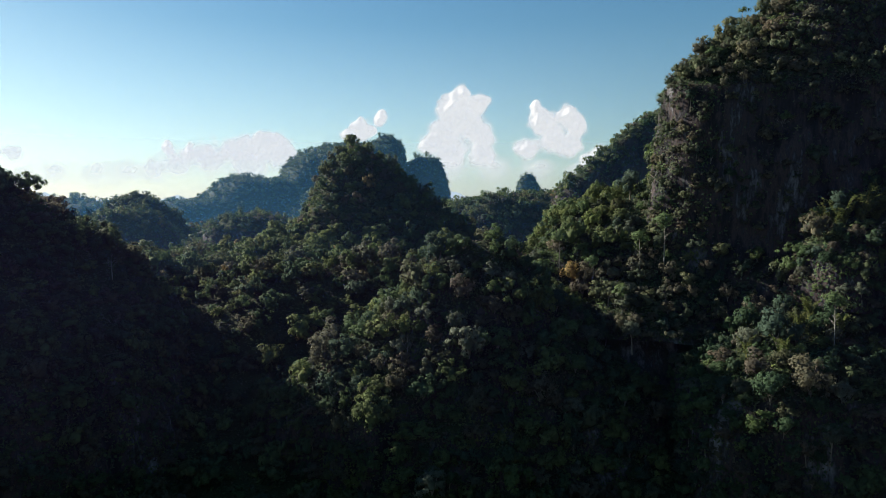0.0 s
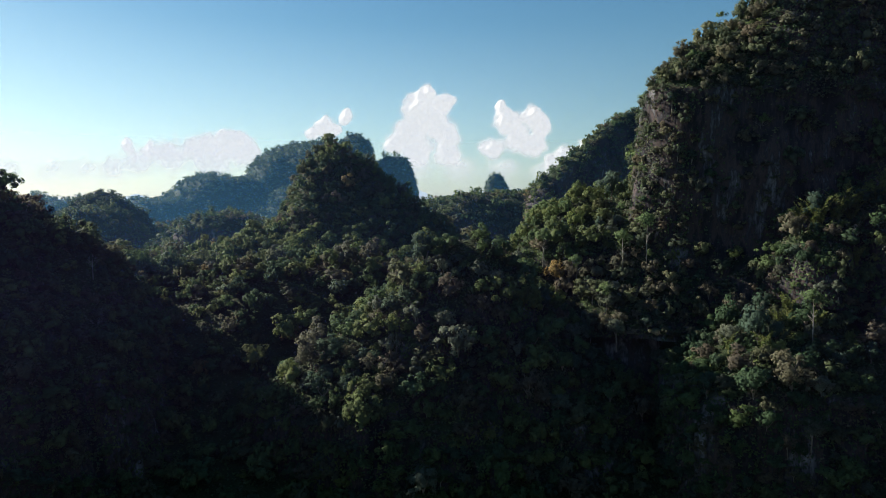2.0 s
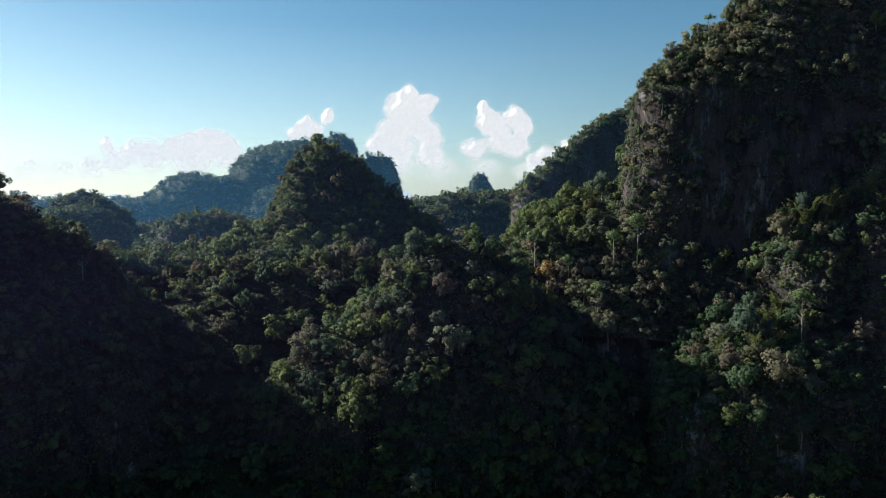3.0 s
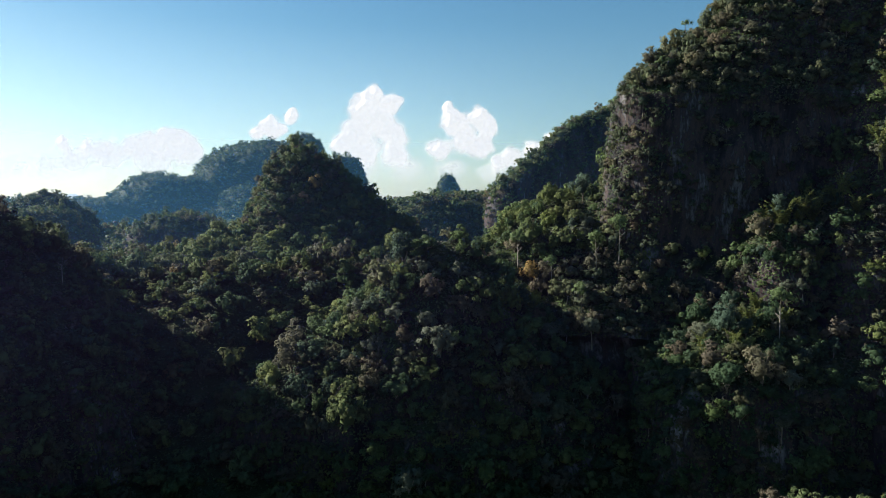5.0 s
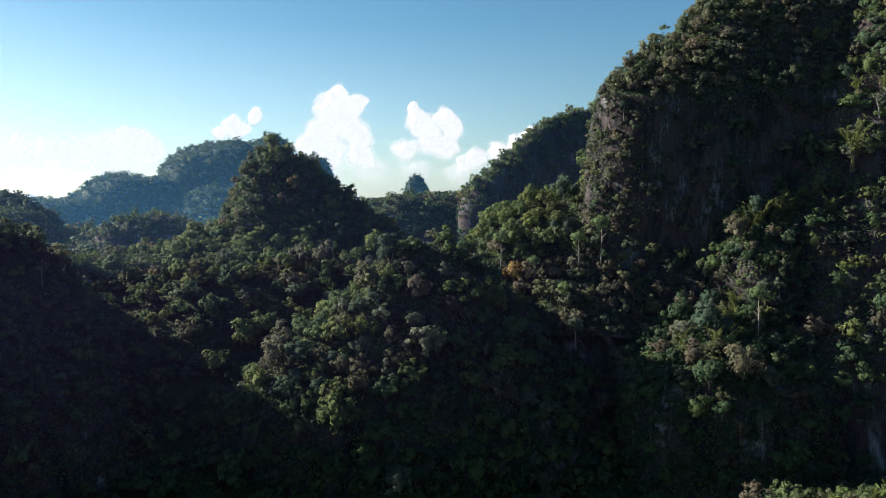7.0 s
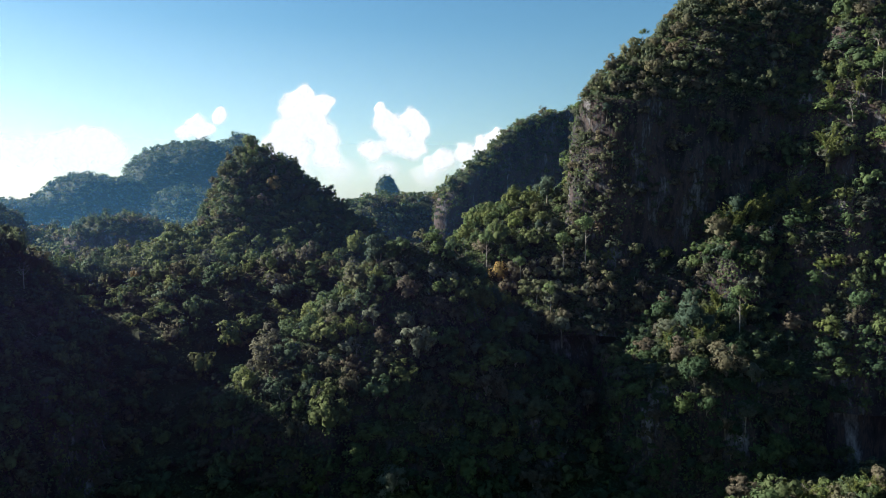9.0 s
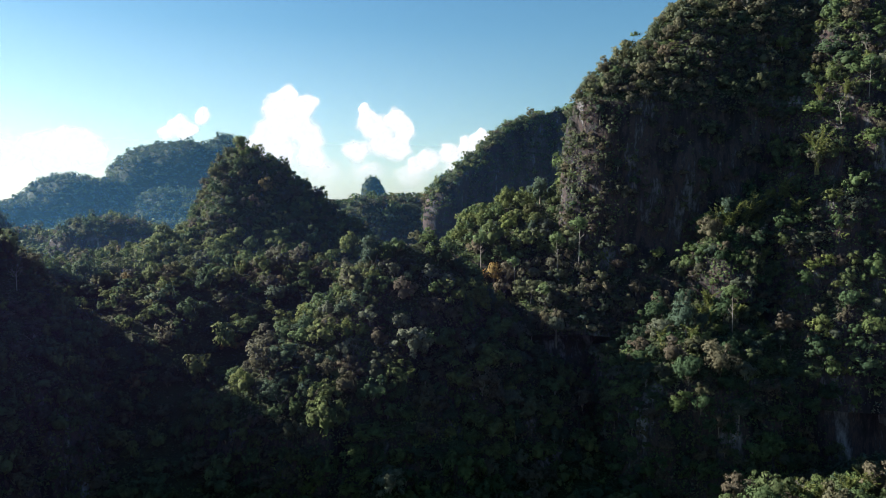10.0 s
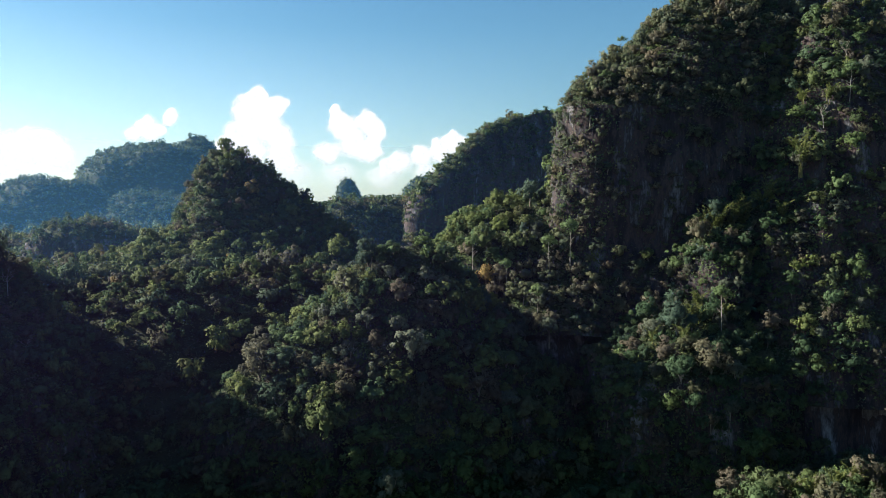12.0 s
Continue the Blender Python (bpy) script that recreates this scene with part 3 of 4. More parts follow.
# ---- the hills and their woods ----
NEAR_SPOTS = []
TONES = {"saddle": (0.55, 0.9), "wooded_slope": (0.5, 0.9), "karst_spur": (0.28, 0.8), "low_ledge": (0.1, 0.65), "wooded_ledge": (0.0, 0.62), "upper_ledge": (0.0, 0.65)}    # light put into the leaf colour by hill: sunlit woods yellower, ledges darker
for hill in HILLS:
    p = hill.shell()
    r, q = p.shape[:2]
    i, j = np.meshgrid(np.arange(r - 1), np.arange(q), indexing="ij")
    k = (j + 1) % q
    f = np.stack([i * q + j, i * q + k, (i + 1) * q + k, (i + 1) * q + j], -1).reshape(-1, 4)[:, ::-1]
    hill.ob = tagged(mesh_object(hill.name, p.reshape(-1, 3), f, FAR_ROCK if hill.woods == "far" else ROCK, True), hill.label, "hill")
    if hill.woods == "near":
        undergrowth(hill, p, RNG)
    place, n = scatter(hill, RNG)
    bare = hill.bare * ((place[:, 0] > hill.bare_x[0]) & (place[:, 0] < hill.bare_x[1]) & (place[:, 2] < hill.bare_top))
    ok = RNG.uniform(0, 1, len(place)) < np.clip((n[:, 2] + 0.1 - bare) / 0.3, np.where(bare > 0, 0.26, 0.85), 1)
    ok &= in_sight(place[:, 0], place[:, 1]) & ((place[:, 2] < 214) | (place[:, 1] > 400))
    ok &= (n[:, 1] < 0.35) | (RNG.uniform(0, 1, len(place)) < (0.10 if hill.woods == "near" else 0.08))
    place, n = place[ok], n[ok]
    sizes = hill.size * np.clip(RNG.lognormal(0.02, 0.34, len(place)), 0.45, 1.75) * np.clip(0.55 + n[:, 2], 0.6, 1)
    t = thin_out(place, sizes, 4.5 if hill.woods == "near" else 4.1)
    place, n, sizes = place[t], n[t], sizes[t]
    place = place - np.array([0, 0, 0.9 if hill.woods == "near" else 2.2]) * sizes[:, None]
    words = "dense green rainforest covering the " + hill.name.replace("_", " ")
    back = n[:, 1] > 0.3
    if hill.woods == "near":
        pick = np.zeros(len(place), bool)
        if hill.singles:
            front = np.nonzero(~back & (place[:, 1] < 300))[0]
            pick[front[np.linspace(0, len(front) - 1, hill.singles).astype(int)]] = True
            NEAR_SPOTS += [(*a, b) for a, b in zip(place[pick], sizes[pick])]
        rest = ~back & ~pick
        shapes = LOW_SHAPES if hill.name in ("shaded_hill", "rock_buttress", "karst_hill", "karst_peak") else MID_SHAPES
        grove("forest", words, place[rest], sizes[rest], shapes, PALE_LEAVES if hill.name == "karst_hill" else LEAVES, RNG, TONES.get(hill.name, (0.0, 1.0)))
        grove("forest", words, place[back], sizes[back], UP_SHAPES, LEAVES, RNG)
    else:
        grove("forest", words, place, sizes, UP_SHAPES if hill.name == "karst_dome" and hill.woods == "mid" else FAR_SHAPES, LEAVES if hill.woods == "mid" else FAR_LEAVES, RNG)

for hill in SKY_BLOCKERS:
    p = hill.shell()
    r, q = p.shape[:2]
    i, j = np.meshgrid(np.arange(r - 1), np.arange(q), indexing="ij")
    k = (j + 1) % q
    f = np.stack([i * q + j, i * q + k, (i + 1) * q + k, (i + 1) * q + j], -1).reshape(-1, 4)[:, ::-1]
    tagged(mesh_object(hill.name, p.reshape(-1, 3), f, ROCK, True), hill.label, "hill")

# woods on the valley floor
for name, x0, x1, y0, y1, cell, shapes, mat in (("valley_forest", -200, 120, 200, 340, 6.0, LOW_SHAPES, LEAVES), ("upland_forest", -300, 200, 340, 520, 7.2, UP_SHAPES, LEAVES), ("plateau_forest", -420, 300, 520, 1000, 10.5, FAR_SHAPES, LEAVES), ("distant_forest", -700, 500, 1000, 1700, 22.0, FAR_SHAPES, FAR_LEAVES)):
    gx, gy = np.meshgrid(np.arange(x0, x1, cell), np.arange(y0, y1, cell))
    x, y = [g.reshape(-1) + RNG.uniform(-0.45, 0.45, g.size) * cell for g in (gx, gy)]
    z = base_height(x, y)
    keep = (land_height(x, y) <= z + 1.0) & in_sight(x, y)
    place = np.stack([x, y, z], 1)[keep]
    grove(name, "rolling canopy of dense green forest", place - (0, 0, 1.0), np.clip(RNG.lognormal(0.02, 0.34, len(place)), 0.45, 1.75) * (0.88 if cell < 6.1 else 0.75 if cell < 8 else 1.0 if cell < 17 else 1.5), shapes, mat, RNG)


x, y = RNG.uniform(-230, 120, 110000), RNG.uniform(180, 420, 110000)
z = base_height(x, y)
keep = (land_height(x, y) <= z + 0.5) & in_sight(x, y)
low_leaves("undergrowth", "low shrubs and ferns on the valley floor", np.stack([x, y, z], 1)[keep], np.broadcast_to(np.array([0.0, -0.2, 1.0]), (int(keep.sum()), 3)), RNG)


# ---- single trees, shrubs and stems ----
KINDS = [
    ("broadleaf_tree", "round-crowned green rainforest tree on the steep slope", "deep_green_leaves", [(0, (0.048, 0.091, 0.043)), (1, (0.069, 0.124, 0.052))], 22, 1300, 1.0, 1.0, 0.5),
    ("broadleaf_tree", "spreading green rainforest tree with a layered crown", "mid_green_leaves", [(0, (0.075, 0.127, 0.046)), (1, (0.106, 0.159, 0.055))], 22, 1300, 1.2, 0.8, 0.3),
    ("broadleaf_tree", "tall narrow rainforest tree with a dark green crown", "blue_green_leaves", [(0, (0.050, 0.089, 0.060)), (1, (0.075, 0.117, 0.078))], 22, 1250, 0.75, 1.35, 0.7),
    ("broadleaf_tree", "olive-brown leafy tree with a loose crown", "olive_leaves", [(0, (0.110, 0.112, 0.065)), (1, (0.144, 0.124, 0.081))], 20, 1000, 1.0, 1.05, 1.0),
    ("broadleaf_tree", "greyish green tree with a dense rounded crown", "grey_green_leaves", [(0, (0.100, 0.122, 0.082)), (1, (0.131, 0.152, 0.102))], 22, 1300, 1.05, 0.95, 0.4),
    ("broadleaf_tree", "bright yellow-green tree catching the sun", "yellow_green_leaves", [(0, (0.106, 0.146, 0.038)), (1, (0.144, 0.171, 0.043))], 20, 1150, 1.0, 1.0, 0.6),
    ("broadleaf_tree", "tree with a patch of yellowing autumn leaves", "yellow_leaves", [(0, (0.200, 0.140, 0.036)), (1, (0.263, 0.178, 0.043))], 10, 600, 0.7, 0.9, 0.8),
]


def build_tree(kind, rng):
    name, label, mat, stops, lobes, leaves, spread, tall, flat = kind
    quad, quads, core, tris, mid, turned = crown_shape(rng, lobes, leaves, 0.42, spread, tall, flat)
    root = tagged(new(name), label, "tree", "rainforest trees on the spur and ledges")
    m = bpy.data.materials.get(mat) or foliage(mat, stops, stand=False)
    mesh_object("crown", np.concatenate([quad, core]), [quads, tris + len(quad)], m, True, None, root, turned)
    v, f = trunk_shape(rng, mid)
    mesh_object("trunk", v, f, BARK, True, None, root)
    return root


def plant_singles():
    masters = [build_tree(k, RNG) for k in KINDS for _ in range(2)]
    weights = np.array([4, 4, 3, 2.5, 3, 2.5, 0.12]).repeat(2)
    weights /= weights.sum()
    used = set()
    for x, y, z, size in NEAR_SPOTS:
        w = int(RNG.choice(len(masters), p=weights))
        m = pose(x, y, z, RNG.uniform(-7, 7), RNG.uniform(-7, 7), RNG.uniform(0, 360))
        ob = masters[w] if w not in used else copy_thing(masters[w], m)
        used.add(w)
        ob.matrix_basis = m @ Matrix.Diagonal((size, size, size * RNG.uniform(0.9, 1.2), 1))
    for w, ob in enumerate(masters):
        if w not in used:
            for o in (*ob.children, ob):
                bpy.data.objects.remove(o)


plant_singles()


# ---- bamboo, slender stems, bare trees ----
CULM = surface("bamboo_culm", [(0.3, (0.10, 0.11, 0.04)), (0.7, (0.20, 0.19, 0.08))], 2.0)
PALE_BARK = surface("bleached_bark", [(0.3, (0.15, 0.14, 0.12)), (0.7, (0.30, 0.28, 0.25))], 2.0, stretch=0.3)


def surface_z(x, y):
    return float(land_height(np.array([x], float), np.array([y], float))[0])


def sprays(rng, path, start, count, reach, leaf):
    """Feathery leaves set on both sides of a bending stem, from the share start of its length on."""
    s0 = rng.uniform(start, 1.0, count)
    k = s0 * (len(path) - 1)
    i = np.clip(k.astype(int), 0, len(path) - 2)
    c = path[i] + (path[i + 1] - path[i]) * (k - i)[:, None]
    d = unit(path[i + 1] - path[i])
    side = unit(np.cross(d, np.array([0.2, 0.3, 1.0]))) * rng.choice([-1, 1], count)[:, None]
    way = unit(side + d * 0.7 + rng.normal(size=(count, 3)) * 0.35 - np.array([0, 0, 0.25]))
    length = reach * rng.uniform(0.5, 1.0, count)[:, None] * (1.15 - 0.7 * s0)[:, None]
    tip = c + way * length
    across = unit(np.cross(way, rng.normal(size=(count, 3)))) * leaf
    half = c + way * length * 0.45
    return np.stack([c, half - across, tip, half + across], 1).reshape(-1, 3), np.arange(count * 4).reshape(-1, 4)


def build_bamboo(rng, culms, height):
    root = tagged(new("bamboo_clump"), "arching bamboo clump with feathery yellow-green leaves", "bamboo", "bamboo clumps on the ledges")
    for c in range(culms):
        a, lean = rng.uniform(0, 2 * math.pi), rng.uniform(0.15, 0.5)
        h, foot = height * rng.uniform(0.7, 1.1), rng.normal(size=2) * 0.5
        q = np.linspace(0, 1, 8)
        path = np.stack([foot[0] + math.cos(a) * lean * h * q ** 2.2, foot[1] + math.sin(a) * lean * h * q ** 2.2, h * (q - 0.22 * lean * 2 * q ** 4) - 1.0], 1)
        v, f = tube(path, np.linspace(0.09, 0.02, 8), 5)
        culm = mesh_object("culm", v, f, CULM, True, None, root)
        v, f = sprays(rng, path, 0.3, 75, 1.7, 0.13)
        mesh_object("leaf_spray", v, f, BAMBOO, False, None, culm)
    return root


def build_slender(rng):
    root = tagged(new("slender_tree"), "tall slender tree with a pale trunk and small crown", "tree", "slender pale-stemmed trees")
    h = rng.uniform(11, 14)
    bend = rng.normal(size=2) * 0.5
    path = np.array([(0, 0, -2), (bend[0] * 0.4, bend[1] * 0.4, h * 0.4), (bend[0], bend[1], h * 0.75), (bend[0] * 1.2, bend[1] * 1.2, h)])
    v, f = tube(path, (0.17, 0.14, 0.1, 0.04), 6)
    pieces = [(v, f)]
    for _ in range(7):
        t = rng.uniform(0.55, 0.95)
        a = rng.uniform(0, 6.28)
        st = path[2] * t
        pieces.append(tube([st, st + (math.cos(a) * 0.9, math.sin(a) * 0.9, 0.6), st + (math.cos(a) * 1.9, math.sin(a) * 1.9, 1.4)], (0.09, 0.06, 0.02), 4))
    v, f = join(pieces)
    mesh_object("trunk", v, f, PALE_BARK, True, None, root)
    quad, quads, core, tris, mid, turned = crown_shape(rng, 12, 520, 0.5, 0.8, 0.75, 0.9)
    shift = np.array([bend[0], bend[1], h - 3.0])
    keep = tris[:8 * 9]
    mesh_object("crown", np.concatenate([quad, core]) + shift, [quads, keep + len(quad)], bpy.data.materials["mid_green_leaves"], True, None, root, turned)
    return root


def build_bare(rng):
    root = tagged(new("bare_tree"), "leafless tree with bleached grey branches", "tree", "bare trees among the foliage")
    h = rng.uniform(6, 8.5)
    top = np.array([rng.normal() * 0.8, rng.normal() * 0.8, h * 0.6])
    v, f = tube([(0, 0, -1.5), top * 0.5 + rng.normal(size=3) * 0.2, top], (0.2, 0.15, 0.11), 6)
    mesh_object("trunk", v, f, PALE_BARK, True, None, root)
    for _ in range(6):
        a, r = rng.uniform(0, 6.28), rng.uniform(1.2, 2.6)
        st = top * rng.uniform(0.6, 1.0)
        end = st + np.array([math.cos(a) * r, math.sin(a) * r, rng.uniform(1.2, 3.2)])
        bend = (st + end) / 2 + rng.normal(size=3) * 0.3
        pieces = [tube([st, bend, end], (0.09, 0.06, 0.025), 5)]
        for _ in range(5):
            k = rng.uniform(0.3, 1.0)
            b0 = bend + (end - bend) * k
            pieces.append(tube([b0, b0 + rng.normal(size=3) * 0.35 + (0, 0, 0.4), b0 + rng.normal(size=3) * 0.7 + np.array([math.cos(a), math.sin(a), 0.9]) * 0.8], (0.04, 0.03, 0.012), 4))
        v, f = join(pieces)
        mesh_object("limb", v, f, PALE_BARK, True, None, root)
    return root


def plant(masters, spots, rng, grow=(0.85, 1.2)):
    used = set()
    for i, (x, y) in enumerate(spots):
        m = pose(x, y, surface_z(x, y), 0, 0, rng.uniform(0, 360))
        w = i % len(masters)
        ob = copy_thing(masters[w], m) if w in used else masters[w]
        used.add(w)
        ob.matrix_basis = m @ Matrix.Scale(rng.uniform(*grow), 4)


R2 = np.random.default_rng(21)
plant([build_bamboo(R2, 9, 9.5) for _ in range(4)], [(130, 239), (136, 238), (126, 242), (142, 237), (149, 235), (113, 226), (118, 231), (123, 223), (104, 219), (161, 231), (173, 230), (139, 229), (152, 228),
      (108, 171), (113, 168), (124, 170), (131, 171), (140, 168), (96, 226), (167, 236)], R2)
plant([build_slender(R2) for _ in range(3)], [(64, 257), (56, 270), (72, 264), (45, 280), (80, 262), (120, 220), (180, 226)], R2)
plant([build_bare(R2) for _ in range(3)], [(156, 266), (161, 265), (118, 256), (-39, 398), (140, 232), (147, 230), (-37, 236), (-26, 233), (-12, 240), (109, 171), (170, 228), (60, 262), (-95, 250), (-110, 240), (-120, 262), (184, 232)], R2)

plant([build_bamboo(R2, 12, 15.0) for _ in range(2)], [(131, 238), (137, 237), (143, 238), (127, 241), (150, 234), (160, 228)], R2)
plant([build_slender(R2) for _ in range(2)], [(86, 284), (101, 288), (118, 291), (93, 287), (150, 300)], R2, (0.5, 0.7))

# the lone tree on the shaded hill
lone = build_tree(KINDS[1], R2)
lone["label"] = "large dark spreading tree standing out on the shaded hilltop"
lone.matrix_basis = pose(-154, 270, surface_z(-154, 270) + 5.0, 0, 0, 40) @ Matrix.Scale(1.35, 4)


# ---- bare rock standing out of the slopes ----
PALE_ROCK = surface("pale_limestone", [(0.3, (0.05, 0.05, 0.055)), (0.45, (0.12, 0.11, 0.115)), (0.55, (0.22, 0.21, 0.22)), (0.75, (0.42, 0.41, 0.41))], 0.35, bump=0.7, stretch=0.18)
RUST_ROCK = surface("rusty_limestone", [(0.3, (0.04, 0.034, 0.032)), (0.5, (0.10, 0.066, 0.052)), (0.75, (0.15, 0.125, 0.11))], 0.3, bump=0.7, stretch=0.25)


def ball(level):
    bm = bmesh.new()
    bmesh.ops.create_icosphere(bm, subdivisions=level, radius=1)
    v = np.array([q.co[:] for q in bm.verts])
    f = np.array([[q.index for q in p.verts] for p in bm.faces])
    bm.free()
    return v, f


BALL = ball(4)


def rock(place, size, mat, parent, seed, label):
    """A weathered outcrop: fluted, taller than wide."""
    v, f = BALL
    v = np.sign(v) * np.abs(v) ** 0.7
    k = 1 + 0.5 * fbm(v[:, 0] * 1.8 + seed, v[:, 1] * 1.8, v[:, 2] * 1.5, seed, 5) + 0.16 * np.abs(fbm(v[:, 0] * 7, v[:, 1] * 7 + seed, v[:, 2] * 2.2, seed + 4, 4))
    p = np.array(place) + v * k[:, None] * np.array(size)
    ob = mesh_object("rock_outcrop", p, f, mat, True, None, parent)
    ob["label"] = label


SPUR, TALL, LEDGE = HILLS[0].ob, HILLS[1].ob, HILLS[2].ob
for seed, (place, size) in enumerate([((114, 206, 40), (3, 2.4, 5)), ((166, 205.5, 37), (12, 3.2, 12)), ((181, 204.5, 39), (15, 4, 16)), ((196, 206, 41), (14, 4.5, 17)), ((188, 236, 156), (10, 4, 9))]):
    rock(place, size, PALE_ROCK, LEDGE, seed, "pale grey streaked limestone")
for seed, (place, size) in enumerate([((10, 223, 15), (3, 1.8, 5)), ((22, 222, 18), (2.5, 1.6, 4)), ((-4, 220, 10), (2.5, 1.6, 4))]):
    rock(place, size, PALE_ROCK, SPUR, seed + 20, "pale grey streaked limestone")
for seed, (place, size) in enumerate([((88, 283, 126), (2.0, 3.5, 9)), ((99, 268.5, 110), (3, 1.5, 5))]):
    rock(place, size, RUST_ROCK, TALL, seed + 40, "rust-stained limestone")
PEAK = next(q for q in HILLS if q.name == "karst_peak").ob
for seed, (place, size) in enumerate([((-61.5, 424, 131.5), (2.6, 2.2, 3.6)), ((-64, 426, 122), (2.2, 2.2, 4.6)), ((-58, 422, 137), (2.4, 2, 3.2)), ((-69, 425, 114), (2.4, 2, 5))]):
    rock(place, size, ROCK, PEAK, seed + 60, "dark weathered limestone crag")


# ---- clouds ----
def cloud_material():
    """White vapour: sunlit heads, an added glow for scattered light, cover as thickness."""
    m, n, l = material("cloud_vapour")
    out, thin, body = n.new("ShaderNodeOutputMaterial"), n.new("ShaderNodeMixShader"), n.new("ShaderNodeAddShader")
    dif, glow, clear = n.new("ShaderNodeBsdfDiffuse"), n.new("ShaderNodeEmission"), n.new("ShaderNodeBsdfTransparent")
    dif.inputs["Color"].default_value = (0.20, 0.195, 0.19, 1)
    glow.inputs["Color"].default_value, glow.inputs["Strength"].default_value = (0.98, 0.985, 1.0, 1), 0.33
    cover = n.new("ShaderNodeAttribute")
    cover.attribute_name = "tone"
    l.new(dif.outputs[0], body.inputs[0])
    l.new(glow.outputs[0], body.inputs[1])
    l.new(cover.outputs["Fac"], thin.inputs[0])
    l.new(clear.outputs[0], thin.inputs[1])
    l.new(body.outputs[0], thin.inputs[2])
    l.new(thin.outputs[0], out.inputs["Surface"])
    return m


CLOUD = cloud_material()


def build_cloud(label, lobes, mat, seed, flat=1.0, thin=1.0, name="cumulus_cloud"):
    """Heaped cloud 4.3 km off from lobes (degrees to the right, degrees up, degrees of radius): a swelling relief of round heads."""
    far, cell = 4300.0, 6.0
    lx = np.array([far * math.tan(radians(q[0])) for q in lobes])
    lz = np.array([110 + far * math.tan(radians(q[1])) for q in lobes])
    lr = np.array([far * math.tan(radians(q[2])) for q in lobes]) * 1.1
    x, z = np.meshgrid(np.arange((lx - 2 * lr).min(), (lx + 2 * lr).max(), cell), np.arange((lz - 2 * lr).min(), (lz + 2 * lr).max(), cell), indexing="ij")
    o = x * 0
    # round heads of three sizes push the outline in and out
    wx, wz = x + 18 * fbm(x / 90, z / 90, o, seed + 3, 3), z + 18 * fbm(x / 90, z / 90, o + 9, seed + 4, 3)
    puff = 0.6 * grain(wx / 70, wz / 70, o, seed) + 0.4 * grain(wx / 34, wz / 34, o, seed + 1) + 0.16 * grain(wx / 16, wz / 16, o, seed + 2)
    heap = o
    for cx, cz, r in zip(lx, lz, lr):
        d = np.hypot(wx - cx, (wz - cz) * flat) / r
        heap = heap + np.exp(np.clip(6 * (1 - d), -12, 6))
    body = np.log(heap + 1e-6) / 6 + 0.19 * puff
    soft = np.clip((z - 200) / 330, 0, 1)
    edge = 0.34 + 0.7 * (1 - soft) ** 1.5 + (0.5 if flat > 2 else 0)
    k = np.clip((body + 0.03) / edge, 0, 1)
    cover = k * k * (3 - 2 * k) * np.clip((z - 95) / 260, 0, 1) ** 0.7 * thin
    y = far - 75 * np.clip(body, -0.2, 1.2) - 15 * puff
    r, q = x.shape
    i, j = np.meshgrid(np.arange(r - 1), np.arange(q - 1), indexing="ij")
    f = np.stack([i * q + j, (i + 1) * q + j, (i + 1) * q + j + 1, i * q + j + 1], -1)
    f = f[np.maximum(np.maximum(cover[:-1, :-1], cover[1:, 1:]), np.maximum(cover[1:, :-1], cover[:-1, 1:])) > 0.004].reshape(-1, 4)
    # bent round the valley, so that every part is equally far
    turn = np.arctan2(x, far)
    ob = mesh_object(name, np.stack([y * np.sin(turn), y * np.cos(turn), 110 + (z - 110) * np.cos(turn)], -1).reshape(-1, 3), f, mat, True, cover.reshape(-1))
    return tagged(ob, label, "cloud", kind="structure")


build_cloud("pale cloud bank low over the horizon", [(-3.0, 1.8, 1.8), (0.5, 2.0, 1.8), (4.0, 2.0, 1.9), (7.5, 2.2, 1.7), (11.0, 2.0, 1.7), (14.5, 2.2, 1.6)], CLOUD, 8, 1.4, 0.75)
build_cloud("thin streaks of high white cloud", [(-29.2, 5.5, 0.9), (-27.0, 5.1, 0.8), (-31.6, 5.9, 1.0), (-33.5, 6.2, 0.9)], CLOUD, 7, 3.0, 0.45, "cirrus_cloud")
build_cloud("towering white cumulus cloud above the hills", [(1.38, 8.23, 0.67), (0.71, 7.25, 1.07), (2.85, 7.46, 0.98), (1.7, 6.21, 1.43), (0.09, 5.0, 1.34), (2.85, 4.74, 1.25), (-1.16, 4.04, 0.98), (0.71, 3.47, 1.61), (3.17, 3.25, 1.34)], CLOUD, 1)
build_cloud("heaped white cumulus cloud with a bright crown", [(7.1, 7.03, 0.58), (7.8, 6.08, 1.12), (9.55, 6.51, 0.89), (10.33, 5.78, 0.89), (8.59, 4.65, 1.25), (6.49, 3.86, 0.98), (9.72, 4.04, 1.07)], CLOUD, 2)
build_cloud("small white cloud behind the distant hill", [(-6.4, 5.35, 0.89), (-7.37, 4.91, 0.62), (-4.85, 6.3, 0.49), (-5.47, 5.43, 0.45)], CLOUD, 3)
build_cloud("long low bank of white cumulus cloud", [(-12.9, 4.3, 1.07), (-13.83, 3.86, 1.52), (-15.41, 3.33, 1.61), (-16.45, 3.77, 0.8), (-17.67, 2.9, 1.61), (-19.15, 3.69, 0.8), (-20.65, 4.04, 0.58), (-19.95, 2.72, 1.52), (-21.62, 2.15, 1.34), (-12.26, 3.25, 1.16), (-14.79, 2.37, 1.78)], CLOUD, 4)
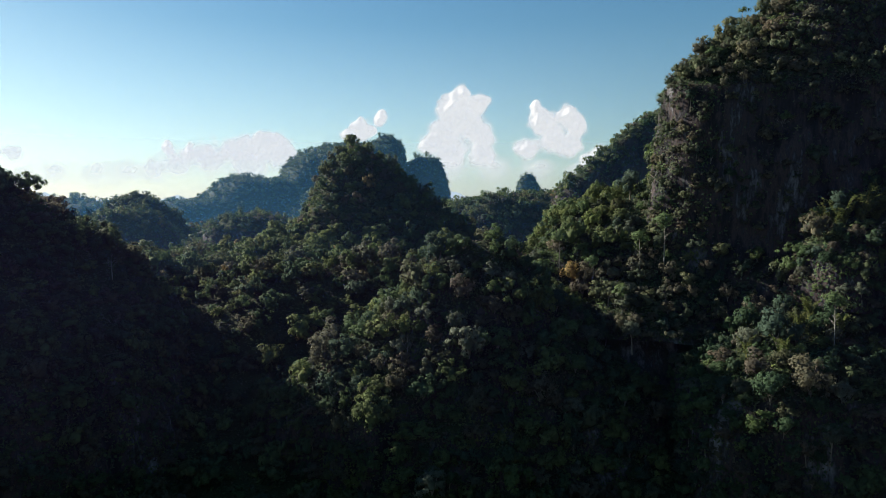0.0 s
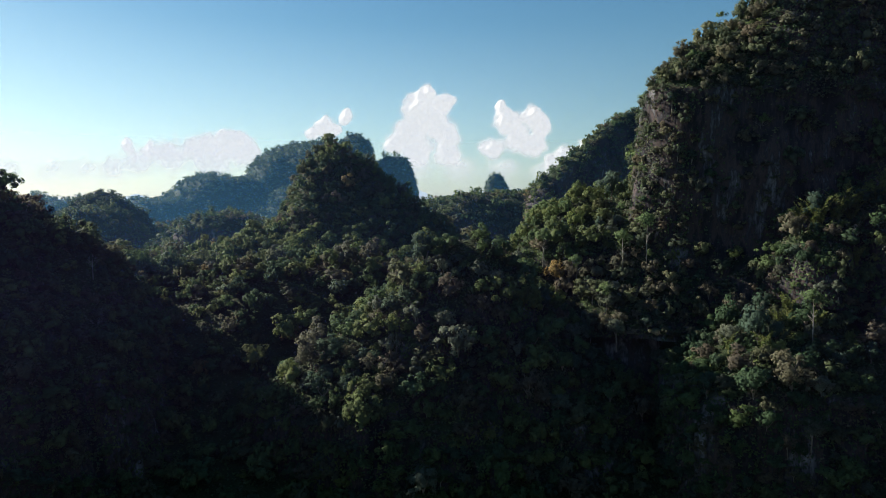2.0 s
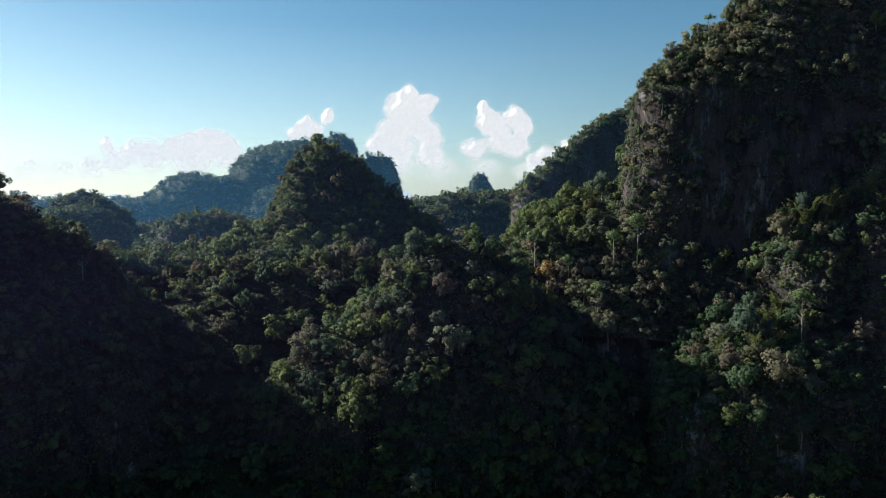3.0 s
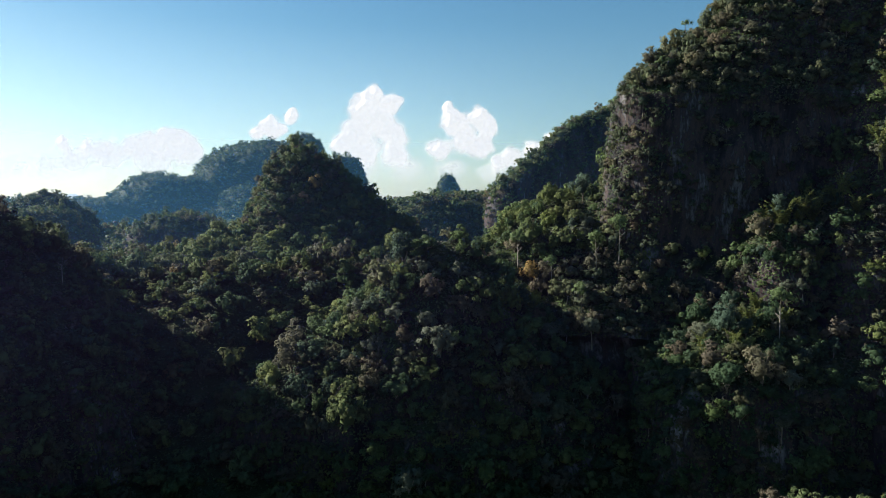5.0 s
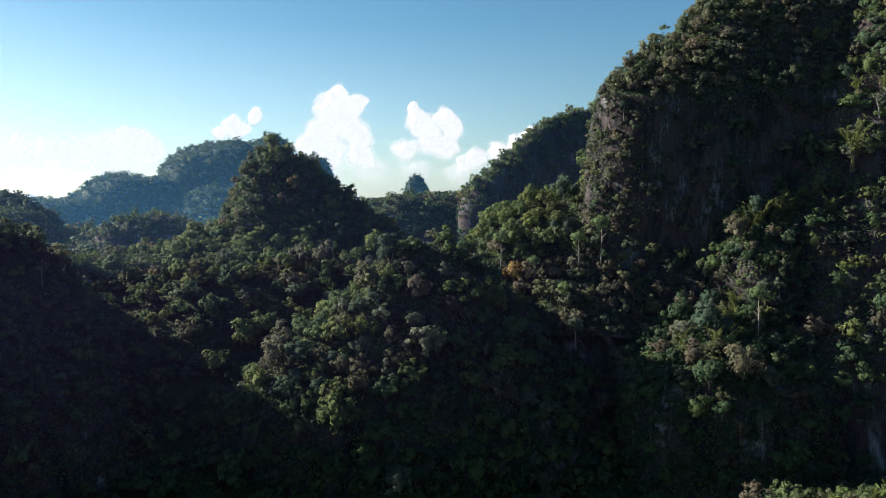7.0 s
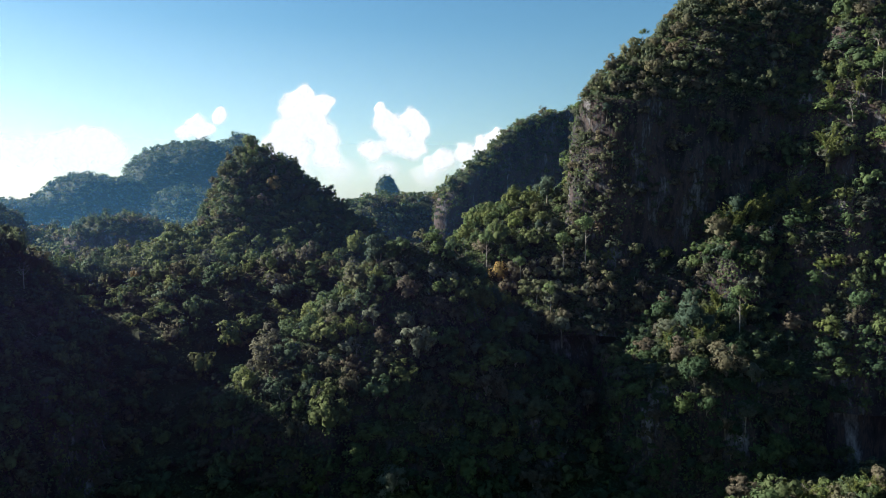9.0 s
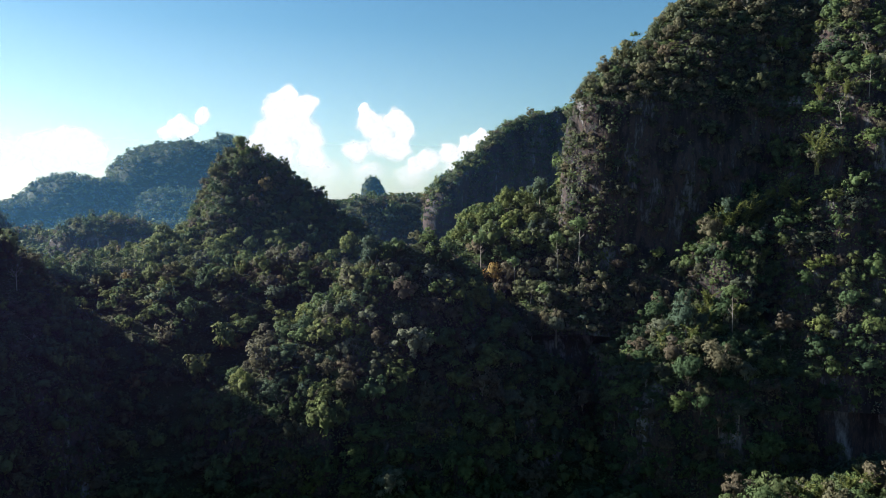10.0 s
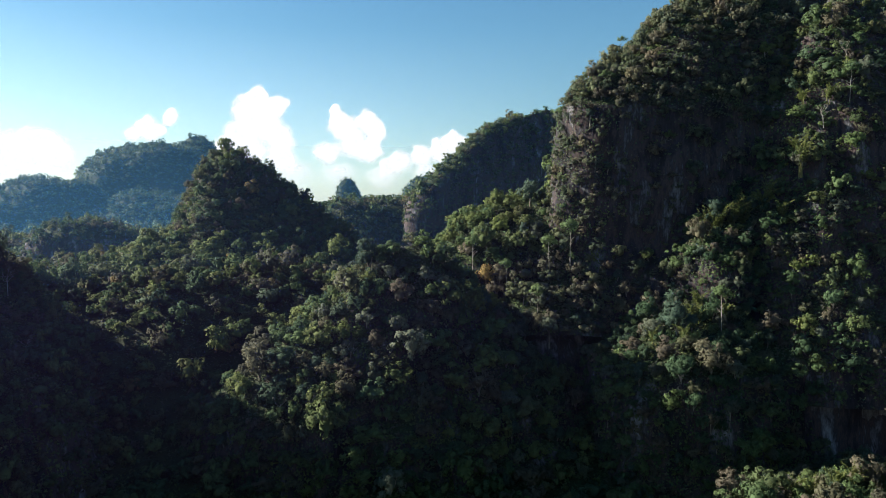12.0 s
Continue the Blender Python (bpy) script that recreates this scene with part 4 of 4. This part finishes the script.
build_cloud("low white cloud bank near the horizon", [(-28.04, 2.1, 1.87), (-25.74, 1.84, 2.05), (-23.53, 2.01, 1.78), (-30.59, 3.69, 1.16), (-32.05, 3.6, 0.89), (-30.09, 1.57, 2.05), (-33.32, 2.54, 2.23)], CLOUD, 5, 1.6, 0.85)
build_cloud("bright white cumulus cloud rising behind the ridge", [(16.4, 5.08, 0.89), (15.29, 4.47, 0.98), (13.83, 3.77, 1.07), (12.22, 3.07, 0.98), (11.06, 2.81, 0.89), (17.14, 4.04, 1.34), (18.35, 4.34, 1.16)], CLOUD, 6)


# ---- mountains on the horizon, paled by a blue glow for distance haze ----
def build_mountains():
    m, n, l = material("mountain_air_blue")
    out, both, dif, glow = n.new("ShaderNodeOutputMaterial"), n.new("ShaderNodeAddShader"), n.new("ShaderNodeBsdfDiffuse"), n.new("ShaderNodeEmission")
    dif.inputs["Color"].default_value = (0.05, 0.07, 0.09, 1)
    # haze is put in as a pale blue glow
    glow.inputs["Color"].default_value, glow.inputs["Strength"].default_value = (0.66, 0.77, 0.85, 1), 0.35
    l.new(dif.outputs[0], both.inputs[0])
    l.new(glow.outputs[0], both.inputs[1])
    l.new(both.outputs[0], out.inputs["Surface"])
    a = np.radians(np.linspace(-50, 30, 241))
    d = np.degrees(a)
    rise = 22 + 62 * np.clip(fbm(d / 4.0, d * 0, d * 0, 91, 5) + 0.25, 0.05, 1)
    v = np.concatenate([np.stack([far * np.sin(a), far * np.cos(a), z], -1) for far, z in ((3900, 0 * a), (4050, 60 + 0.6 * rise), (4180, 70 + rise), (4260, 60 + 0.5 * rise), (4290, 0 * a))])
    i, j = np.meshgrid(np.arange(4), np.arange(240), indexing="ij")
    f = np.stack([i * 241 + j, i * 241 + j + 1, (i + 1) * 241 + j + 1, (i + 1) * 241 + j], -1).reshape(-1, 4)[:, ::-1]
    tagged(mesh_object("backdrop", v, f, m, True), "horizon mountains made pale blue by a glow for haze", "mountains", kind="structure")


build_mountains()


# ---- haze: added tinted sheets that stand in for hazy air ----
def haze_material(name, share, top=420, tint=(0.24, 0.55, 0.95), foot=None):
    """Sheet imitating haze: mostly clear, scattering a little bluish light, thinning out upwards."""
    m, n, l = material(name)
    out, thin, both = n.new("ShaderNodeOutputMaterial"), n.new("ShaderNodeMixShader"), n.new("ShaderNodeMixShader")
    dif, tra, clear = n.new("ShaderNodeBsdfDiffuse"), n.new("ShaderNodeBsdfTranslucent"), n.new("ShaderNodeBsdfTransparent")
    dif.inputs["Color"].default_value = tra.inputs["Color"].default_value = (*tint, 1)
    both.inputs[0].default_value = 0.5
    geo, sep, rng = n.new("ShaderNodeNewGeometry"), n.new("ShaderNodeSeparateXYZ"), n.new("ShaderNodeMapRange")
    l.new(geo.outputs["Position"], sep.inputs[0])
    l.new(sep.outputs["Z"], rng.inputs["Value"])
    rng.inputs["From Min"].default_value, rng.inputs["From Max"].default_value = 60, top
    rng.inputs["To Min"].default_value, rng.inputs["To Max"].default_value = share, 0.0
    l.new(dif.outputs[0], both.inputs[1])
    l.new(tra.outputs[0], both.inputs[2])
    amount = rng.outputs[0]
    if foot:                              # fades out low down, so the valley's shade stays dark
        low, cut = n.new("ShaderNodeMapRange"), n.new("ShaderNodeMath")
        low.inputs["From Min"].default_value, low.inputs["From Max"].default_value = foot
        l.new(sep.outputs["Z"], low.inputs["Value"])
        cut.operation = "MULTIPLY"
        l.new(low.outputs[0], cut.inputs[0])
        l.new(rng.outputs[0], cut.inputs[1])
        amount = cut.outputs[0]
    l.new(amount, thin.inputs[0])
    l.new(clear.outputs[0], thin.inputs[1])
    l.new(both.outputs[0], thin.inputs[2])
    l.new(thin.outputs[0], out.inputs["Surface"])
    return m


def build_haze():
    # the near sheet's violet tint lifts the shade; the last one whitens the horizon
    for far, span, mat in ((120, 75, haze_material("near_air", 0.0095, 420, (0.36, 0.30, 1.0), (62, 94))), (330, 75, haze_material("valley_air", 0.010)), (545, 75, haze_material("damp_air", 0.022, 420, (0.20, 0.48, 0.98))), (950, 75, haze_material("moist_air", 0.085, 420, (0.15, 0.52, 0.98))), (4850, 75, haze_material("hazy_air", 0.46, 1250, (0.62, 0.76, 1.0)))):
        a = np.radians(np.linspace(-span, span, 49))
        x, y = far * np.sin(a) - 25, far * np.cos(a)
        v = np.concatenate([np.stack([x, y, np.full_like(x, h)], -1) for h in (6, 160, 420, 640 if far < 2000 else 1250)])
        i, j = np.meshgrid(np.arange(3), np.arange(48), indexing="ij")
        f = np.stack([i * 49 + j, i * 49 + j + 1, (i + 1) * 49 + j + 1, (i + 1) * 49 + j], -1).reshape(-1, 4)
        tagged(mesh_object("haze", v, f, mat, True), "thin curved sheet with a bluish tint standing in for haze", "haze", kind="structure")


build_haze()
